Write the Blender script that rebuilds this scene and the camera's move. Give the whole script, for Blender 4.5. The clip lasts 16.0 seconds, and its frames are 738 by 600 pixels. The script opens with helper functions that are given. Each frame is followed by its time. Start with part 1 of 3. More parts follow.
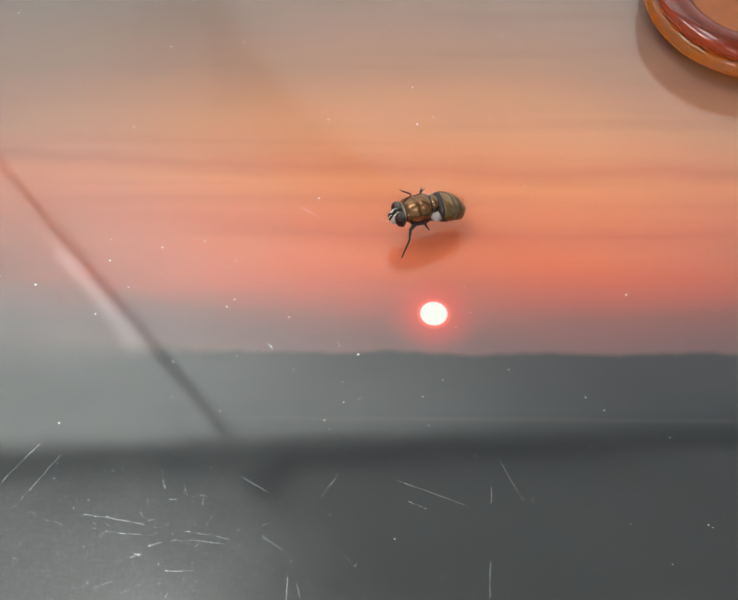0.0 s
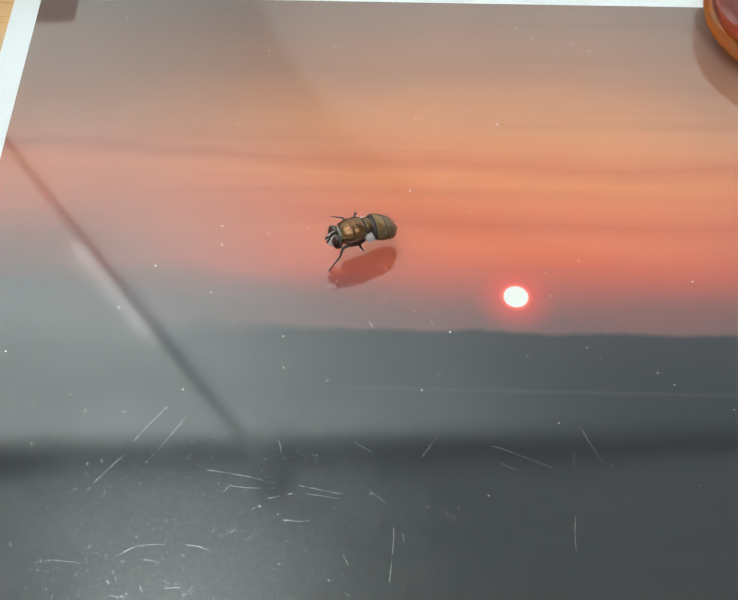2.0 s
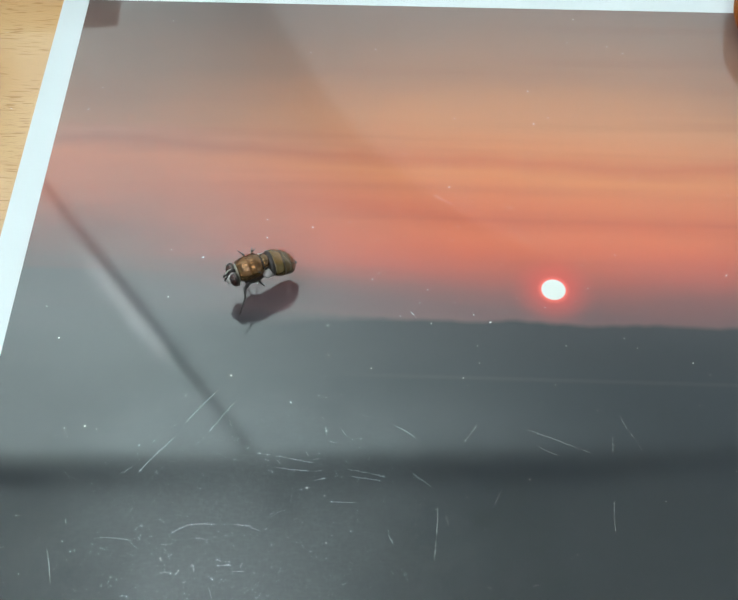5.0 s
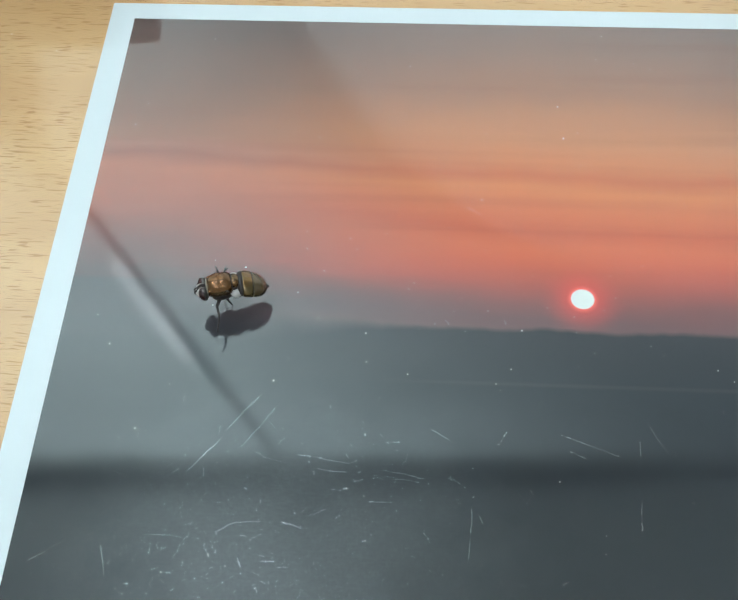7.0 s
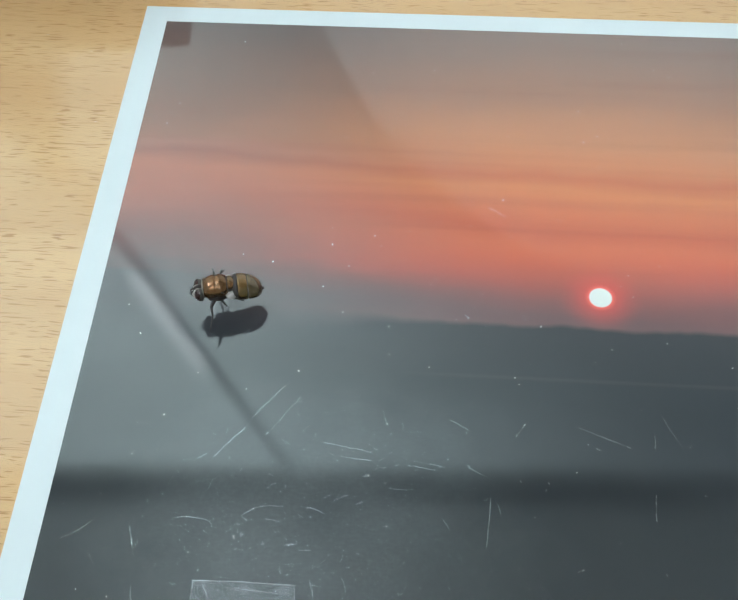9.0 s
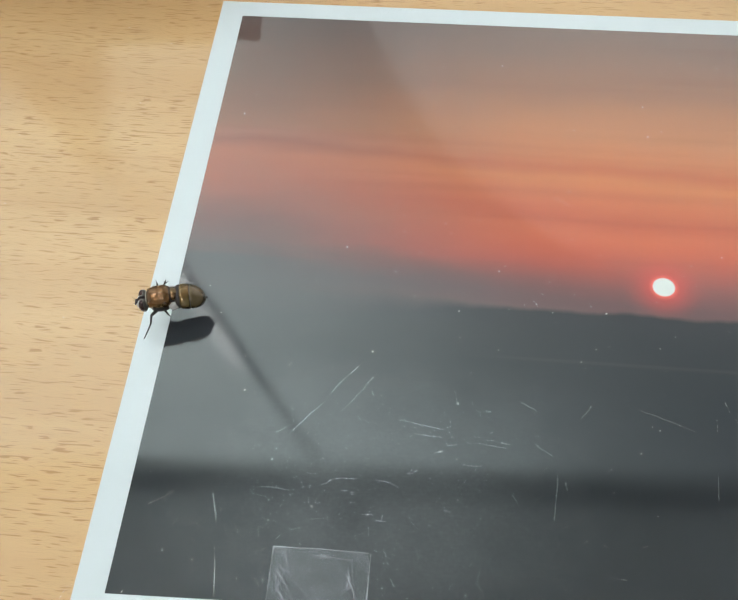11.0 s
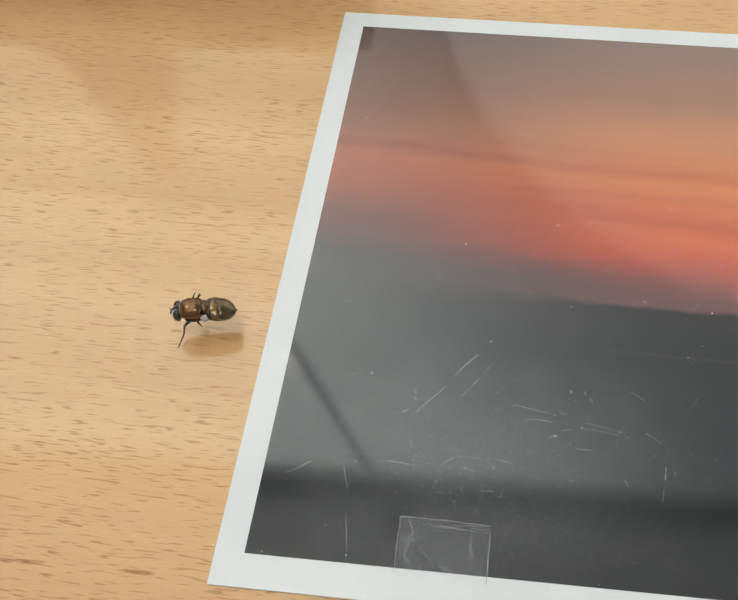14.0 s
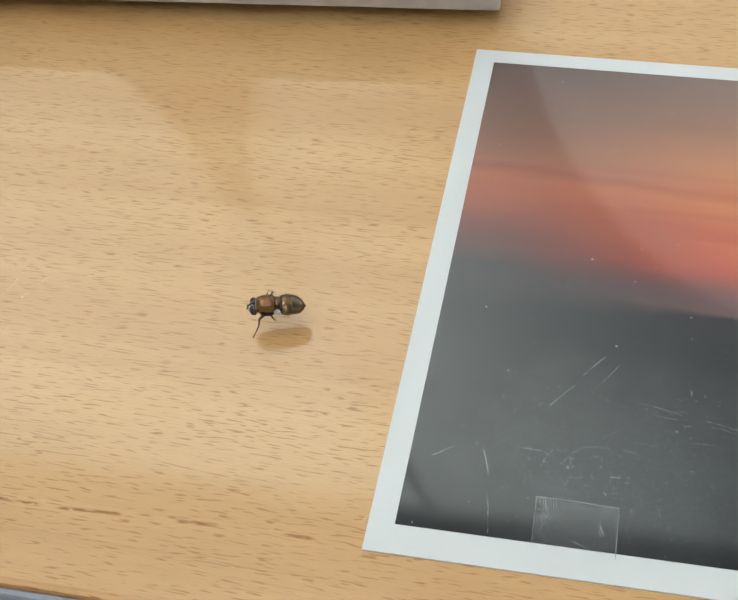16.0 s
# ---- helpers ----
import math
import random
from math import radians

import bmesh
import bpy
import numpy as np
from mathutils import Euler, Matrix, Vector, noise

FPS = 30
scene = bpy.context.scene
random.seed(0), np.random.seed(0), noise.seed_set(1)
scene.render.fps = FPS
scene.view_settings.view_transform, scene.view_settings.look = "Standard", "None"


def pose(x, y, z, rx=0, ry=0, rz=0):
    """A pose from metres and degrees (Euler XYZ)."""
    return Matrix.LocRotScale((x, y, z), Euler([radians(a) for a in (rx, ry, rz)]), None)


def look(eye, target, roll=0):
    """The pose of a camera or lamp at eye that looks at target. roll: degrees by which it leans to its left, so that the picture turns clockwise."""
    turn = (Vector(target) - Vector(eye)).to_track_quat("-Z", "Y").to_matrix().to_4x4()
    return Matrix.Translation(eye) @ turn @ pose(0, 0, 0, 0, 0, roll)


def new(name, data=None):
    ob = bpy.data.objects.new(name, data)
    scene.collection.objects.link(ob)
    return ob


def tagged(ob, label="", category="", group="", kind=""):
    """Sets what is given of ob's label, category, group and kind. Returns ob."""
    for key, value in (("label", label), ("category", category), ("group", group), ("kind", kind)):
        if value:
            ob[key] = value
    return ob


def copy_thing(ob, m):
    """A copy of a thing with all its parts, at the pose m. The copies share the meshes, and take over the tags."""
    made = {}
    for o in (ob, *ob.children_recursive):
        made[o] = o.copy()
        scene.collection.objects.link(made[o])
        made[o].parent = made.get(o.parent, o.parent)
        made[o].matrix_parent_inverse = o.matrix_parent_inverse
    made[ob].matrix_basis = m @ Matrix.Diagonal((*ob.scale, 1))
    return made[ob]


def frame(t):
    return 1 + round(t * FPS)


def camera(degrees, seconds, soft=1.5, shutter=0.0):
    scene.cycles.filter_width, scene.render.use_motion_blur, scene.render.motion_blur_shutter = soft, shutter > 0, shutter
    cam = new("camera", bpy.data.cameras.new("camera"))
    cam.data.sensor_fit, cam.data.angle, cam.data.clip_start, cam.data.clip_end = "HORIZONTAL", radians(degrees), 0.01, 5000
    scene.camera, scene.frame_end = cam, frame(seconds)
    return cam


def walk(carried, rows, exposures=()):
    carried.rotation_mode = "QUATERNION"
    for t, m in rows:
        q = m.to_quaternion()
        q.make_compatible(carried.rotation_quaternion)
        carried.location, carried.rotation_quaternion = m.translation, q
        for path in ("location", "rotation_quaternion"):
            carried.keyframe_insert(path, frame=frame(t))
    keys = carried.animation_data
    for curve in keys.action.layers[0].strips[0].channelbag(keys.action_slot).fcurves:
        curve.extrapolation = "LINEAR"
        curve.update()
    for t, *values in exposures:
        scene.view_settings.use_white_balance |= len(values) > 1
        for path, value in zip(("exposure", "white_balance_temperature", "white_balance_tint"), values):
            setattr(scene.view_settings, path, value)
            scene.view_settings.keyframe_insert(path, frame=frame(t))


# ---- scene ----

# ---------------------------------------------------------------- camera
cam = camera(38.5, 16.0)
PATH = [
    (0.0, (0.06151, -0.00564, 0.09664), (0.06099, 0.05615, -0.00622), 0.01),
    (0.5, (0.05817, -0.00836, 0.09675), (0.05799, 0.05555, -0.00481), 0.43),
    (1.0, (0.05126, -0.01016, 0.10092), (0.05110, 0.05219, -0.00161), 0.75),
    (1.5, (0.05190, -0.01181, 0.10408), (0.04921, 0.04949, 0.00095), -1.02),
    (2.0, (0.05225, -0.01340, 0.10516), (0.05084, 0.04851, 0.00238), 0.06),
    (2.5, (0.05187, -0.01383, 0.10632), (0.05014, 0.04818, 0.00360), -0.21),
    (3.0, (0.05134, -0.01469, 0.10466), (0.05020, 0.04794, 0.00231), 0.44),
    (3.5, (0.05151, -0.01516, 0.10590), (0.04853, 0.04725, 0.00346), -0.80),
    (4.0, (0.05005, -0.01628, 0.10614), (0.04767, 0.04727, 0.00438), -0.30),
    (6.5, (0.04799, -0.01963, 0.10919), (0.04351, 0.04418, 0.00766), -1.76),
    (7.0, (0.04717, -0.02040, 0.11109), (0.04195, 0.04361, 0.00973), -2.23),
    (7.5, (0.04628, -0.02154, 0.11100), (0.04113, 0.04297, 0.00995), -1.96),
    (8.0, (0.04637, -0.02280, 0.11166), (0.04089, 0.04209, 0.01087), -1.97),
    (10.5, (0.04369, -0.02747, 0.11500), (0.03417, 0.03769, 0.01468), -3.62),
    (11.0, (0.04169, -0.02931, 0.11658), (0.03119, 0.03549, 0.01613), -4.09),
    (11.5, (0.04107, -0.03031, 0.11814), (0.02929, 0.03451, 0.01784), -4.50),
    (12.0, (0.04041, -0.03085, 0.11809), (0.02754, 0.03363, 0.01770), -5.10),
    (12.5, (0.03747, -0.03279, 0.11923), (0.02411, 0.03176, 0.01896), -5.24),
    (13.0, (0.03649, -0.03435, 0.12140), (0.02176, 0.02991, 0.02113), -6.06),
    (13.5, (0.03552, -0.03496, 0.12324), (0.02014, 0.02955, 0.02323), -6.15),
    (14.0, (0.03371, -0.03784, 0.12420), (0.01733, 0.02706, 0.02460), -6.45),
    (14.5, (0.03239, -0.03733, 0.12117), (0.01589, 0.02826, 0.02204), -5.73),
    (15.0, (0.02945, -0.04306, 0.12877), (0.00896, 0.02323, 0.03086), -7.83),
    (15.5, (0.02817, -0.04822, 0.13216), (0.00570, 0.01889, 0.03525), -8.35),
    (16.0, (0.02510, -0.05318, 0.13582), (0.00160, 0.01397, 0.03918), -8.70),
]
EXPOSURES = [(0.0, 0.25, 6850, 17), (1.0, 0.25, 6900, 17), (2.0, 0.25, 6450, 11), (4.0, 0.21, 6100, 5), (7.0, 0.13, 5800, 4), (8.0, 0.10, 5800, 4), (11.0, 0.02, 6300, 10), (12.0, -0.01, 6550, 13), (14.0, -0.07, 6900, 17), (15.0, -0.08, 6900, 17), (16.0, -0.10, 6650, 14)]
walk(cam, [(t, look(eye, target, roll)) for t, eye, target, roll in PATH], EXPOSURES)

# where the fly walks: seconds, place on the glass, heading in degrees
FLY = [
    (0.0, 0.06597, 0.06109, 196.7),
    (0.5, 0.06088, 0.05945, 200.0),
    (1.0, 0.05718, 0.05865, 197.7),
    (1.5, 0.05289, 0.05762, 196.7),
    (2.0, 0.04856, 0.05641, 201.5),
    (2.5, 0.04358, 0.05541, 201.5),
    (3.0, 0.04359, 0.05538, 201.8),
    (3.5, 0.04322, 0.05470, 204.2),
    (4.0, 0.04001, 0.05278, 209.2),
    (6.5, 0.02408, 0.04812, 195.8),
    (7.0, 0.02345, 0.04831, 193.6),
    (7.5, 0.02346, 0.04856, 188.5),
    (8.0, 0.02349, 0.04849, 191.3),
    (10.5, 0.00607, 0.04228, 193.5),
    (11.0, 0.00301, 0.04127, 193.8),
    (11.5, 0.00312, 0.04112, 191.0),
    (12.0, 0.00034, 0.04057, 190.5),
    (12.5, -0.00368, 0.03838, 195.5),
    (13.0, -0.00631, 0.03744, 193.5),
    (13.5, -0.00866, 0.03678, 191.5),
    (14.0, -0.01005, 0.03589, 190.5),
    (14.5, -0.01291, 0.03530, 192.5),
    (15.0, -0.01636, 0.03550, 191.5),
    (15.5, -0.02005, 0.03469, 191.5),
    (16.0, -0.02261, 0.03475, 194.0),
]

# ---------------------------------------------------------------- world and light
GLASS = 0.0023          # upper face of the glass sheet over the desk
CEIL = 2.36             # ceiling over the desk top
NORTH = 1.03            # inner face of the wall behind the desk
LAMP = 16.5             # ceiling luminaire
BACKGLOW = 2.4           # glow of the backdrop that stands in for the bright wall

world = bpy.data.worlds.new("world")
scene.world = world
world.use_nodes = True
_sky = world.node_tree.nodes.new("ShaderNodeTexSky")
_sky.sky_type, _sky.sun_disc = "NISHITA", False
_sky.sun_elevation, _sky.sun_rotation = radians(38), radians(-20)
world.node_tree.links.new(_sky.outputs[0], world.node_tree.nodes["Background"].inputs[0])
world.node_tree.nodes["Background"].inputs[1].default_value = 0.1


# ---------------------------------------------------------------- materials
class Mat:
    """A small node builder."""

    def __init__(self, name):
        self.m = bpy.data.materials.new(name)
        self.m.use_nodes = True
        self.t = self.m.node_tree
        self.b = self.t.nodes["Principled BSDF"]
        self.out = self.t.nodes["Material Output"]

    def put(self, sock, value):
        if isinstance(value, bpy.types.NodeSocket):
            self.t.links.new(value, sock)
        elif isinstance(value, (tuple, list)) and len(value) == 3 and sock.type == "RGBA":
            sock.default_value = (*value, 1)
        else:
            sock.default_value = value

    def node(self, kind, out=0, props=(), **ins):
        n = self.t.nodes.new(kind)
        for k, v in props:
            if k == "operation":
                n.operation = v
            else:
                n.interpolation_type = v
        for k, v in ins.items():
            self.put(n.inputs[int(k[1:])] if k[0] == "i" and k[1:].isdigit() else n.inputs[k], v)
        return n.outputs[out]

    def coords(self):
        return self.node("ShaderNodeTexCoord", 3)

    def xyz(self, v, axis):
        return self.node("ShaderNodeSeparateXYZ", axis, i0=v)

    def scaled(self, v, s, loc=(0, 0, 0), rot=(0, 0, 0)):
        return self.node("ShaderNodeMapping", i0=v, i1=loc, i2=rot, i3=s)

    def noise(self, v, scale=1.0, detail=3.0, rough=0.5):
        return self.node("ShaderNodeTexNoise", i0=v, Scale=scale, Detail=detail, Roughness=rough)

    def math(self, op, a, b=0.0, c=0.0):
        return self.node("ShaderNodeMath", props=(("operation", op),), i0=a, i1=b, i2=c)

    def span(self, v, a, b, c=0.0, d=1.0, smooth=True):
        return self.node("ShaderNodeMapRange", props=(("interpolation_type", "SMOOTHSTEP" if smooth else "LINEAR"),), i0=v, i1=a, i2=b, i3=c, i4=d)

    def mix(self, f, a, b, blend="MIX"):
        n = self.t.nodes.new("ShaderNodeMix")
        n.data_type, n.blend_type = "RGBA", blend
        self.put(n.inputs[0], f)
        self.put(n.inputs[6], a)
        self.put(n.inputs[7], b)
        return n.outputs[2]

    def ramp(self, f, stops):
        n = self.t.nodes.new("ShaderNodeValToRGB")
        self.put(n.inputs[0], f)
        e = n.color_ramp.elements
        while len(e) < len(stops):
            e.new(0.5)
        for el, (p, c) in zip(e, stops):
            el.position, el.color = p, (*c, 1)
        return n.outputs[0]

    def bump(self, h, strength, distance):
        self.put(self.b.inputs["Normal"], self.node("ShaderNodeBump", Strength=strength, Distance=distance, Height=h))

    def set(self, **ins):
        for k, v in ins.items():
            self.put(self.b.inputs[k.replace("_", " ")], v)
        return self


def plain(name, colour, rough=0.5, metal=0.0, grain=0.0, size=1000.0):
    """A painted, plastic or metal surface with slight mottling."""
    m = Mat(name)
    v = m.coords()
    n = m.noise(v, size, 4)
    dark = tuple(c * (1 - grain) for c in colour)
    light = tuple(min(1, c * (1 + grain)) for c in colour)
    m.set(Base_Color=m.mix(m.span(n, 0.3, 0.7), dark, light), Roughness=rough, Metallic=metal)
    return m.m


def srgb(r, g, b, gain=1.0):
    return tuple(gain * ((c / 255 + 0.055) / 1.055) ** 2.4 for c in (r, g, b))


def beech():
    m = Mat("beech_wood")
    v = m.coords()
    warp = m.noise(m.scaled(v, (6, 30, 6)), 1.0, 2)
    lift = m.math("MULTIPLY", m.math("SUBTRACT", warp, 0.5), 0.004)
    v2 = m.node("ShaderNodeVectorMath", i0=v, i1=m.node("ShaderNodeCombineXYZ", i1=lift))
    # short pores along the grain
    pores = m.noise(m.scaled(v2, (420, 4300, 1)), 1.0, 0.0, 0.4)
    size = m.noise(m.scaled(v2, (60, 240, 1), (7, 3, 0)), 1.0, 2)
    edge = m.math("MULTIPLY_ADD", m.math("SUBTRACT", size, 0.5), -0.07, 0.664)
    pore = m.span(m.math("SUBTRACT", pores, edge), 0.0, 0.05)
    fibre = m.noise(m.scaled(v2, (90, 3600, 1)), 1.0, 3, 0.6)
    bands = m.noise(m.scaled(v2, (5, 90, 1)), 1.0, 4, 0.55)
    blot = m.noise(m.scaled(v, (28, 40, 1), (3, 1, 0)), 1.0, 4, 0.6)
    c = m.mix(m.span(bands, 0.3, 0.7), (0.615, 0.338, 0.130), (0.698, 0.414, 0.176))
    c = m.mix(m.math("MULTIPLY", m.span(fibre, 0.4, 0.75), 0.35), c, (0.60, 0.345, 0.14))
    c = m.mix(m.math("MULTIPLY", m.span(blot, 0.52, 0.75), 0.22), c, (0.52, 0.29, 0.11))
    c = m.mix(m.math("MULTIPLY", pore, 0.72), c, (0.40, 0.175, 0.035))
    # fine long growth lines, gathered in streaks
    vein = m.noise(m.scaled(v2, (16, 1500, 1), (1, 5, 0)), 1.0, 2, 0.5)
    gather = m.span(m.noise(m.scaled(v2, (14, 70, 1), (9, 2, 0)), 1.0, 2), 0.50, 0.68)
    c = m.mix(m.math("MULTIPLY", m.math("MULTIPLY", m.span(vein, 0.60, 0.70), gather), 0.16), c, (0.42, 0.19, 0.06))
    # brown rubbed marks along the front
    y, x = m.xyz(v, 1), m.xyz(v, 0)
    wob = m.math("MULTIPLY", m.math("SUBTRACT", m.noise(m.scaled(v, (60, 5, 1)), 1.0, 1), 0.5), 0.0008)
    off = m.math("ABSOLUTE", m.math("SUBTRACT", m.math("ADD", y, wob), m.math("MULTIPLY_ADD", x, 0.044, 0.0008)))
    row = m.span(off, 0.00005, 0.00045, 1.0, 0.0)
    rag = m.span(m.noise(m.scaled(v, (500, 3000, 1)), 1.0, 3, 0.7), 0.40, 0.56)
    here = 0.0
    for x0, x1 in ((-0.056, -0.047), (-0.0455, -0.0345), (-0.0275, -0.0205), (-0.0118, -0.0065)):
        here = m.math("ADD", here, m.math("MULTIPLY", m.span(x, x0, x0 + 0.0015), m.span(x, x1 - 0.0015, x1, 1.0, 0.0)))
    mark = m.math("MULTIPLY", m.math("MULTIPLY", row, rag), here)
    c = m.mix(m.math("MULTIPLY", mark, 0.95), c, (0.33, 0.11, 0.008))
    m.set(Base_Color=c, Roughness=0.45, Coat_Weight=1.0, Coat_IOR=1.56, Coat_Roughness=0.08)
    m.bump(m.math("ADD", m.math("MULTIPLY", pore, -1.0), m.math("MULTIPLY", fibre, 0.3)), 0.1, 0.0001)
    return m.m


def print_colour():
    """The sunset print: warm cloud bands over a grey hazy ridge, with a white sun."""
    m = Mat("sunset_print")
    v = m.coords()
    x, y = m.xyz(v, 0), m.xyz(v, 1)
    wav = m.noise(m.scaled(v, (22, 60, 1)), 1.0, 4, 0.55)
    tilt = m.math("MULTIPLY", m.math("SUBTRACT", x, 0.05), 0.03)
    yy = m.math("ADD", m.math("ADD", y, m.math("MULTIPLY", m.math("SUBTRACT", wav, 0.5), 0.008)), tilt)
    f = m.span(yy, 0.045, 0.100, 0.0, 1.0, False)
    far = m.ramp(f, [(0.0, srgb(70, 69, 73)), (0.10, srgb(80, 75, 78)), (0.22, srgb(124, 83, 80)), (0.34, srgb(166, 99, 84)), (0.43, srgb(178, 108, 88)), (0.472, srgb(154, 99, 86)), (0.50, srgb(166, 110, 94)), (0.54, srgb(152, 105, 89)), (0.72, srgb(126, 95, 85)), (1.0, srgb(93, 79, 77))])
    near = m.ramp(f, [(0.0, srgb(110, 88, 88)), (0.06, srgb(132, 88, 86)), (0.16, srgb(208, 98, 79)), (0.26, srgb(214, 111, 80)), (0.305, srgb(206, 105, 75)), (0.34, srgb(211, 113, 78)), (0.43, srgb(214, 126, 81)), (0.472, srgb(201, 114, 76)), (0.51, srgb(207, 126, 85)), (0.58, srgb(199, 131, 92)), (0.74, srgb(164, 117, 95)), (1.0, srgb(130, 110, 103))])
    side = m.span(m.math("ABSOLUTE", m.math("SUBTRACT", x, 0.070)), 0.008, 0.062, 1.0, 0.0)
    sky = m.mix(side, far, near)
    streak = m.noise(m.scaled(v, (9, 330, 1)), 1.0, 3, 0.55)
    sky = m.mix(m.math("MULTIPLY", m.span(streak, 0.48, 0.72), 0.12), sky, srgb(120, 70, 64))
    # haze below the glow, away from the sun
    haze = m.span(m.math("SUBTRACT", y, m.math("MULTIPLY", side, 0.003)), 0.0465, 0.0545, 1.0, 0.0)
    sky = m.mix(m.math("MULTIPLY", haze, 0.62), sky, m.mix(side, srgb(76, 73, 77), srgb(114, 92, 94)))
    # glow and disc of the sun
    dx = m.math("SUBTRACT", x, 0.0679)
    dy = m.math("SUBTRACT", y, 0.0508)
    r = m.math("SQRT", m.math("ADD", m.math("MULTIPLY", dx, dx), m.math("MULTIPLY", dy, dy)))
    sky = m.mix(m.math("MULTIPLY", m.math("POWER", m.span(r, 0.0010, 0.0060, 1.0, 0.0, False), 2.0), 0.8), sky, srgb(240, 92, 82))
    sky = m.mix(m.span(r, 0.00130, 0.0021, 0.9, 0.0), sky, srgb(255, 120, 110))
    sky = m.mix(m.span(r, 0.00135, 0.00152, 1.0, 0.0), sky, (0.84, 0.84, 0.80))
    # ridge and plain
    crest = m.noise(m.scaled(v, (90, 1, 1)), 1.0, 4, 0.6)
    top = m.math("MULTIPLY_ADD", m.math("SUBTRACT", crest, 0.5), 0.0022, 0.0461)
    deep = m.span(y, 0.004, 0.046, 0.0, 1.0, False)
    ground = m.ramp(deep, [(0.0, srgb(46, 47, 50)), (0.35, srgb(46, 48, 51)), (0.8, srgb(50, 52, 56)), (1.0, srgb(61, 61, 65))])
    cloudy = m.noise(m.scaled(v, (40, 160, 1)), 1.0, 4)
    ground = m.mix(m.math("MULTIPLY", cloudy, 0.25), ground, srgb(72, 72, 75))
    # thin pale haze line over the plain
    line = m.math("MULTIPLY", m.span(m.math("ABSOLUTE", m.math("SUBTRACT", y, 0.0386)), 0.00005, 0.0004, 1.0, 0.0), m.span(x, 0.036, 0.060))
    ground = m.mix(m.math("MULTIPLY", line, 0.035), ground, srgb(140, 138, 136))
    # the ridge is lost in haze away from the sun
    blur = m.span(x, 0.012, 0.050, 0.0040, 0.0005)
    col = m.mix(m.span(m.math("DIVIDE", m.math("SUBTRACT", y, top), blur), -1.0, 1.0), ground, sky)
    # a cloud of hair-fine rub marks, thickest at its middle; the patch puts in the lamp's hazy glare
    hx = m.math("SUBTRACT", x, 0.034)
    hy = m.math("MULTIPLY", m.math("SUBTRACT", y, 0.019), 1.4)
    wob = m.math("MULTIPLY", m.math("SUBTRACT", m.noise(v, 110.0, 4, 0.6), 0.5), 0.016)
    hr = m.math("ADD", m.math("SQRT", m.math("ADD", m.math("MULTIPLY", hx, hx), m.math("MULTIPLY", hy, hy))), wob)
    fall = m.span(hr, 0.004, 0.032, 1.0, 0.0)
    along = m.span(m.noise(m.scaled(v, (900, 4200, 1), (0, 0, 0), (0, 0, 0.22)), 1.0, 4, 0.7), 0.45, 0.75)
    across = m.span(m.noise(m.scaled(v, (4200, 1100, 1), (3, 1, 0), (0, 0, 0.45)), 1.0, 4, 0.7), 0.45, 0.75)
    speck = m.span(m.noise(v, 2600.0, 3, 0.7), 0.58, 0.70)
    rub = m.math("MULTIPLY", fall, m.math("ADD", m.math("MULTIPLY", m.math("ADD", along, m.math("ADD", across, speck)), 0.10), 0.29))
    m.set(Base_Color=col, Roughness=0.055, IOR=1.75, Coat_Weight=rub, Coat_IOR=2.1, Coat_Roughness=0.28, Coat_Tint=(0.93, 0.97, 1.0))
    return m.m


def print_paper():
    m = Mat("print_border")
    n = m.noise(m.coords(), 300.0, 4)
    m.set(Base_Color=m.mix(n, (0.705, 0.73, 0.745), (0.74, 0.76, 0.77)), Roughness=0.2)
    return m.m


def clear_glass():
    """A thin clear sheet; its gloss is that of the varnish and the print pressed against it."""
    m = Mat("clear_sheet")
    tr = m.t.nodes.new("ShaderNodeBsdfTransparent")
    tr.inputs[0].default_value = (0.965, 0.985, 0.975, 1)
    m.t.links.new(tr.outputs[0], m.out.inputs[0])
    return m.m


def glint(name, cover, rough):
    """Scored glass: whitish splinters that flash towards the lamps."""
    m = Mat(name)
    v = m.coords()
    n = m.noise(v, 2200.0, 4, 0.7)
    m.set(Base_Color=(0.84, 0.88, 0.94), Metallic=1.0, Roughness=rough, Alpha=m.span(n, 0.3, 0.7, cover * 0.12, cover))
    m.bump(m.noise(v, 6000.0, 2), 0.35, 0.00004)
    return m.m


def veil(name, colour, cover, rough=0.4, sheen=0.0):
    """A thin whitish film, partly see-through."""
    m = Mat(name)
    n = m.noise(m.coords(), 500.0, 5, 0.65)
    m.set(Base_Color=colour, Metallic=sheen, Roughness=rough, Alpha=m.span(n, 0.35, 0.68, cover * 0.25, cover))
    return m.m


def amber(name, tint, leak):
    """Amber glass that also lets tinted light through to the table."""
    m = Mat(name)
    m.set(Base_Color=tint, Roughness=0.03, IOR=1.5, Transmission_Weight=0.75)
    tr = m.t.nodes.new("ShaderNodeBsdfTransparent")
    tr.inputs[0].default_value = (0.88, 0.42, 0.12, 1)
    mx = m.t.nodes.new("ShaderNodeMixShader")
    mx.inputs[0].default_value = leak
    m.t.links.new(m.b.outputs[0], mx.inputs[1])
    m.t.links.new(tr.outputs[0], mx.inputs[2])
    m.t.links.new(mx.outputs[0], m.out.inputs[0])
    return m.m


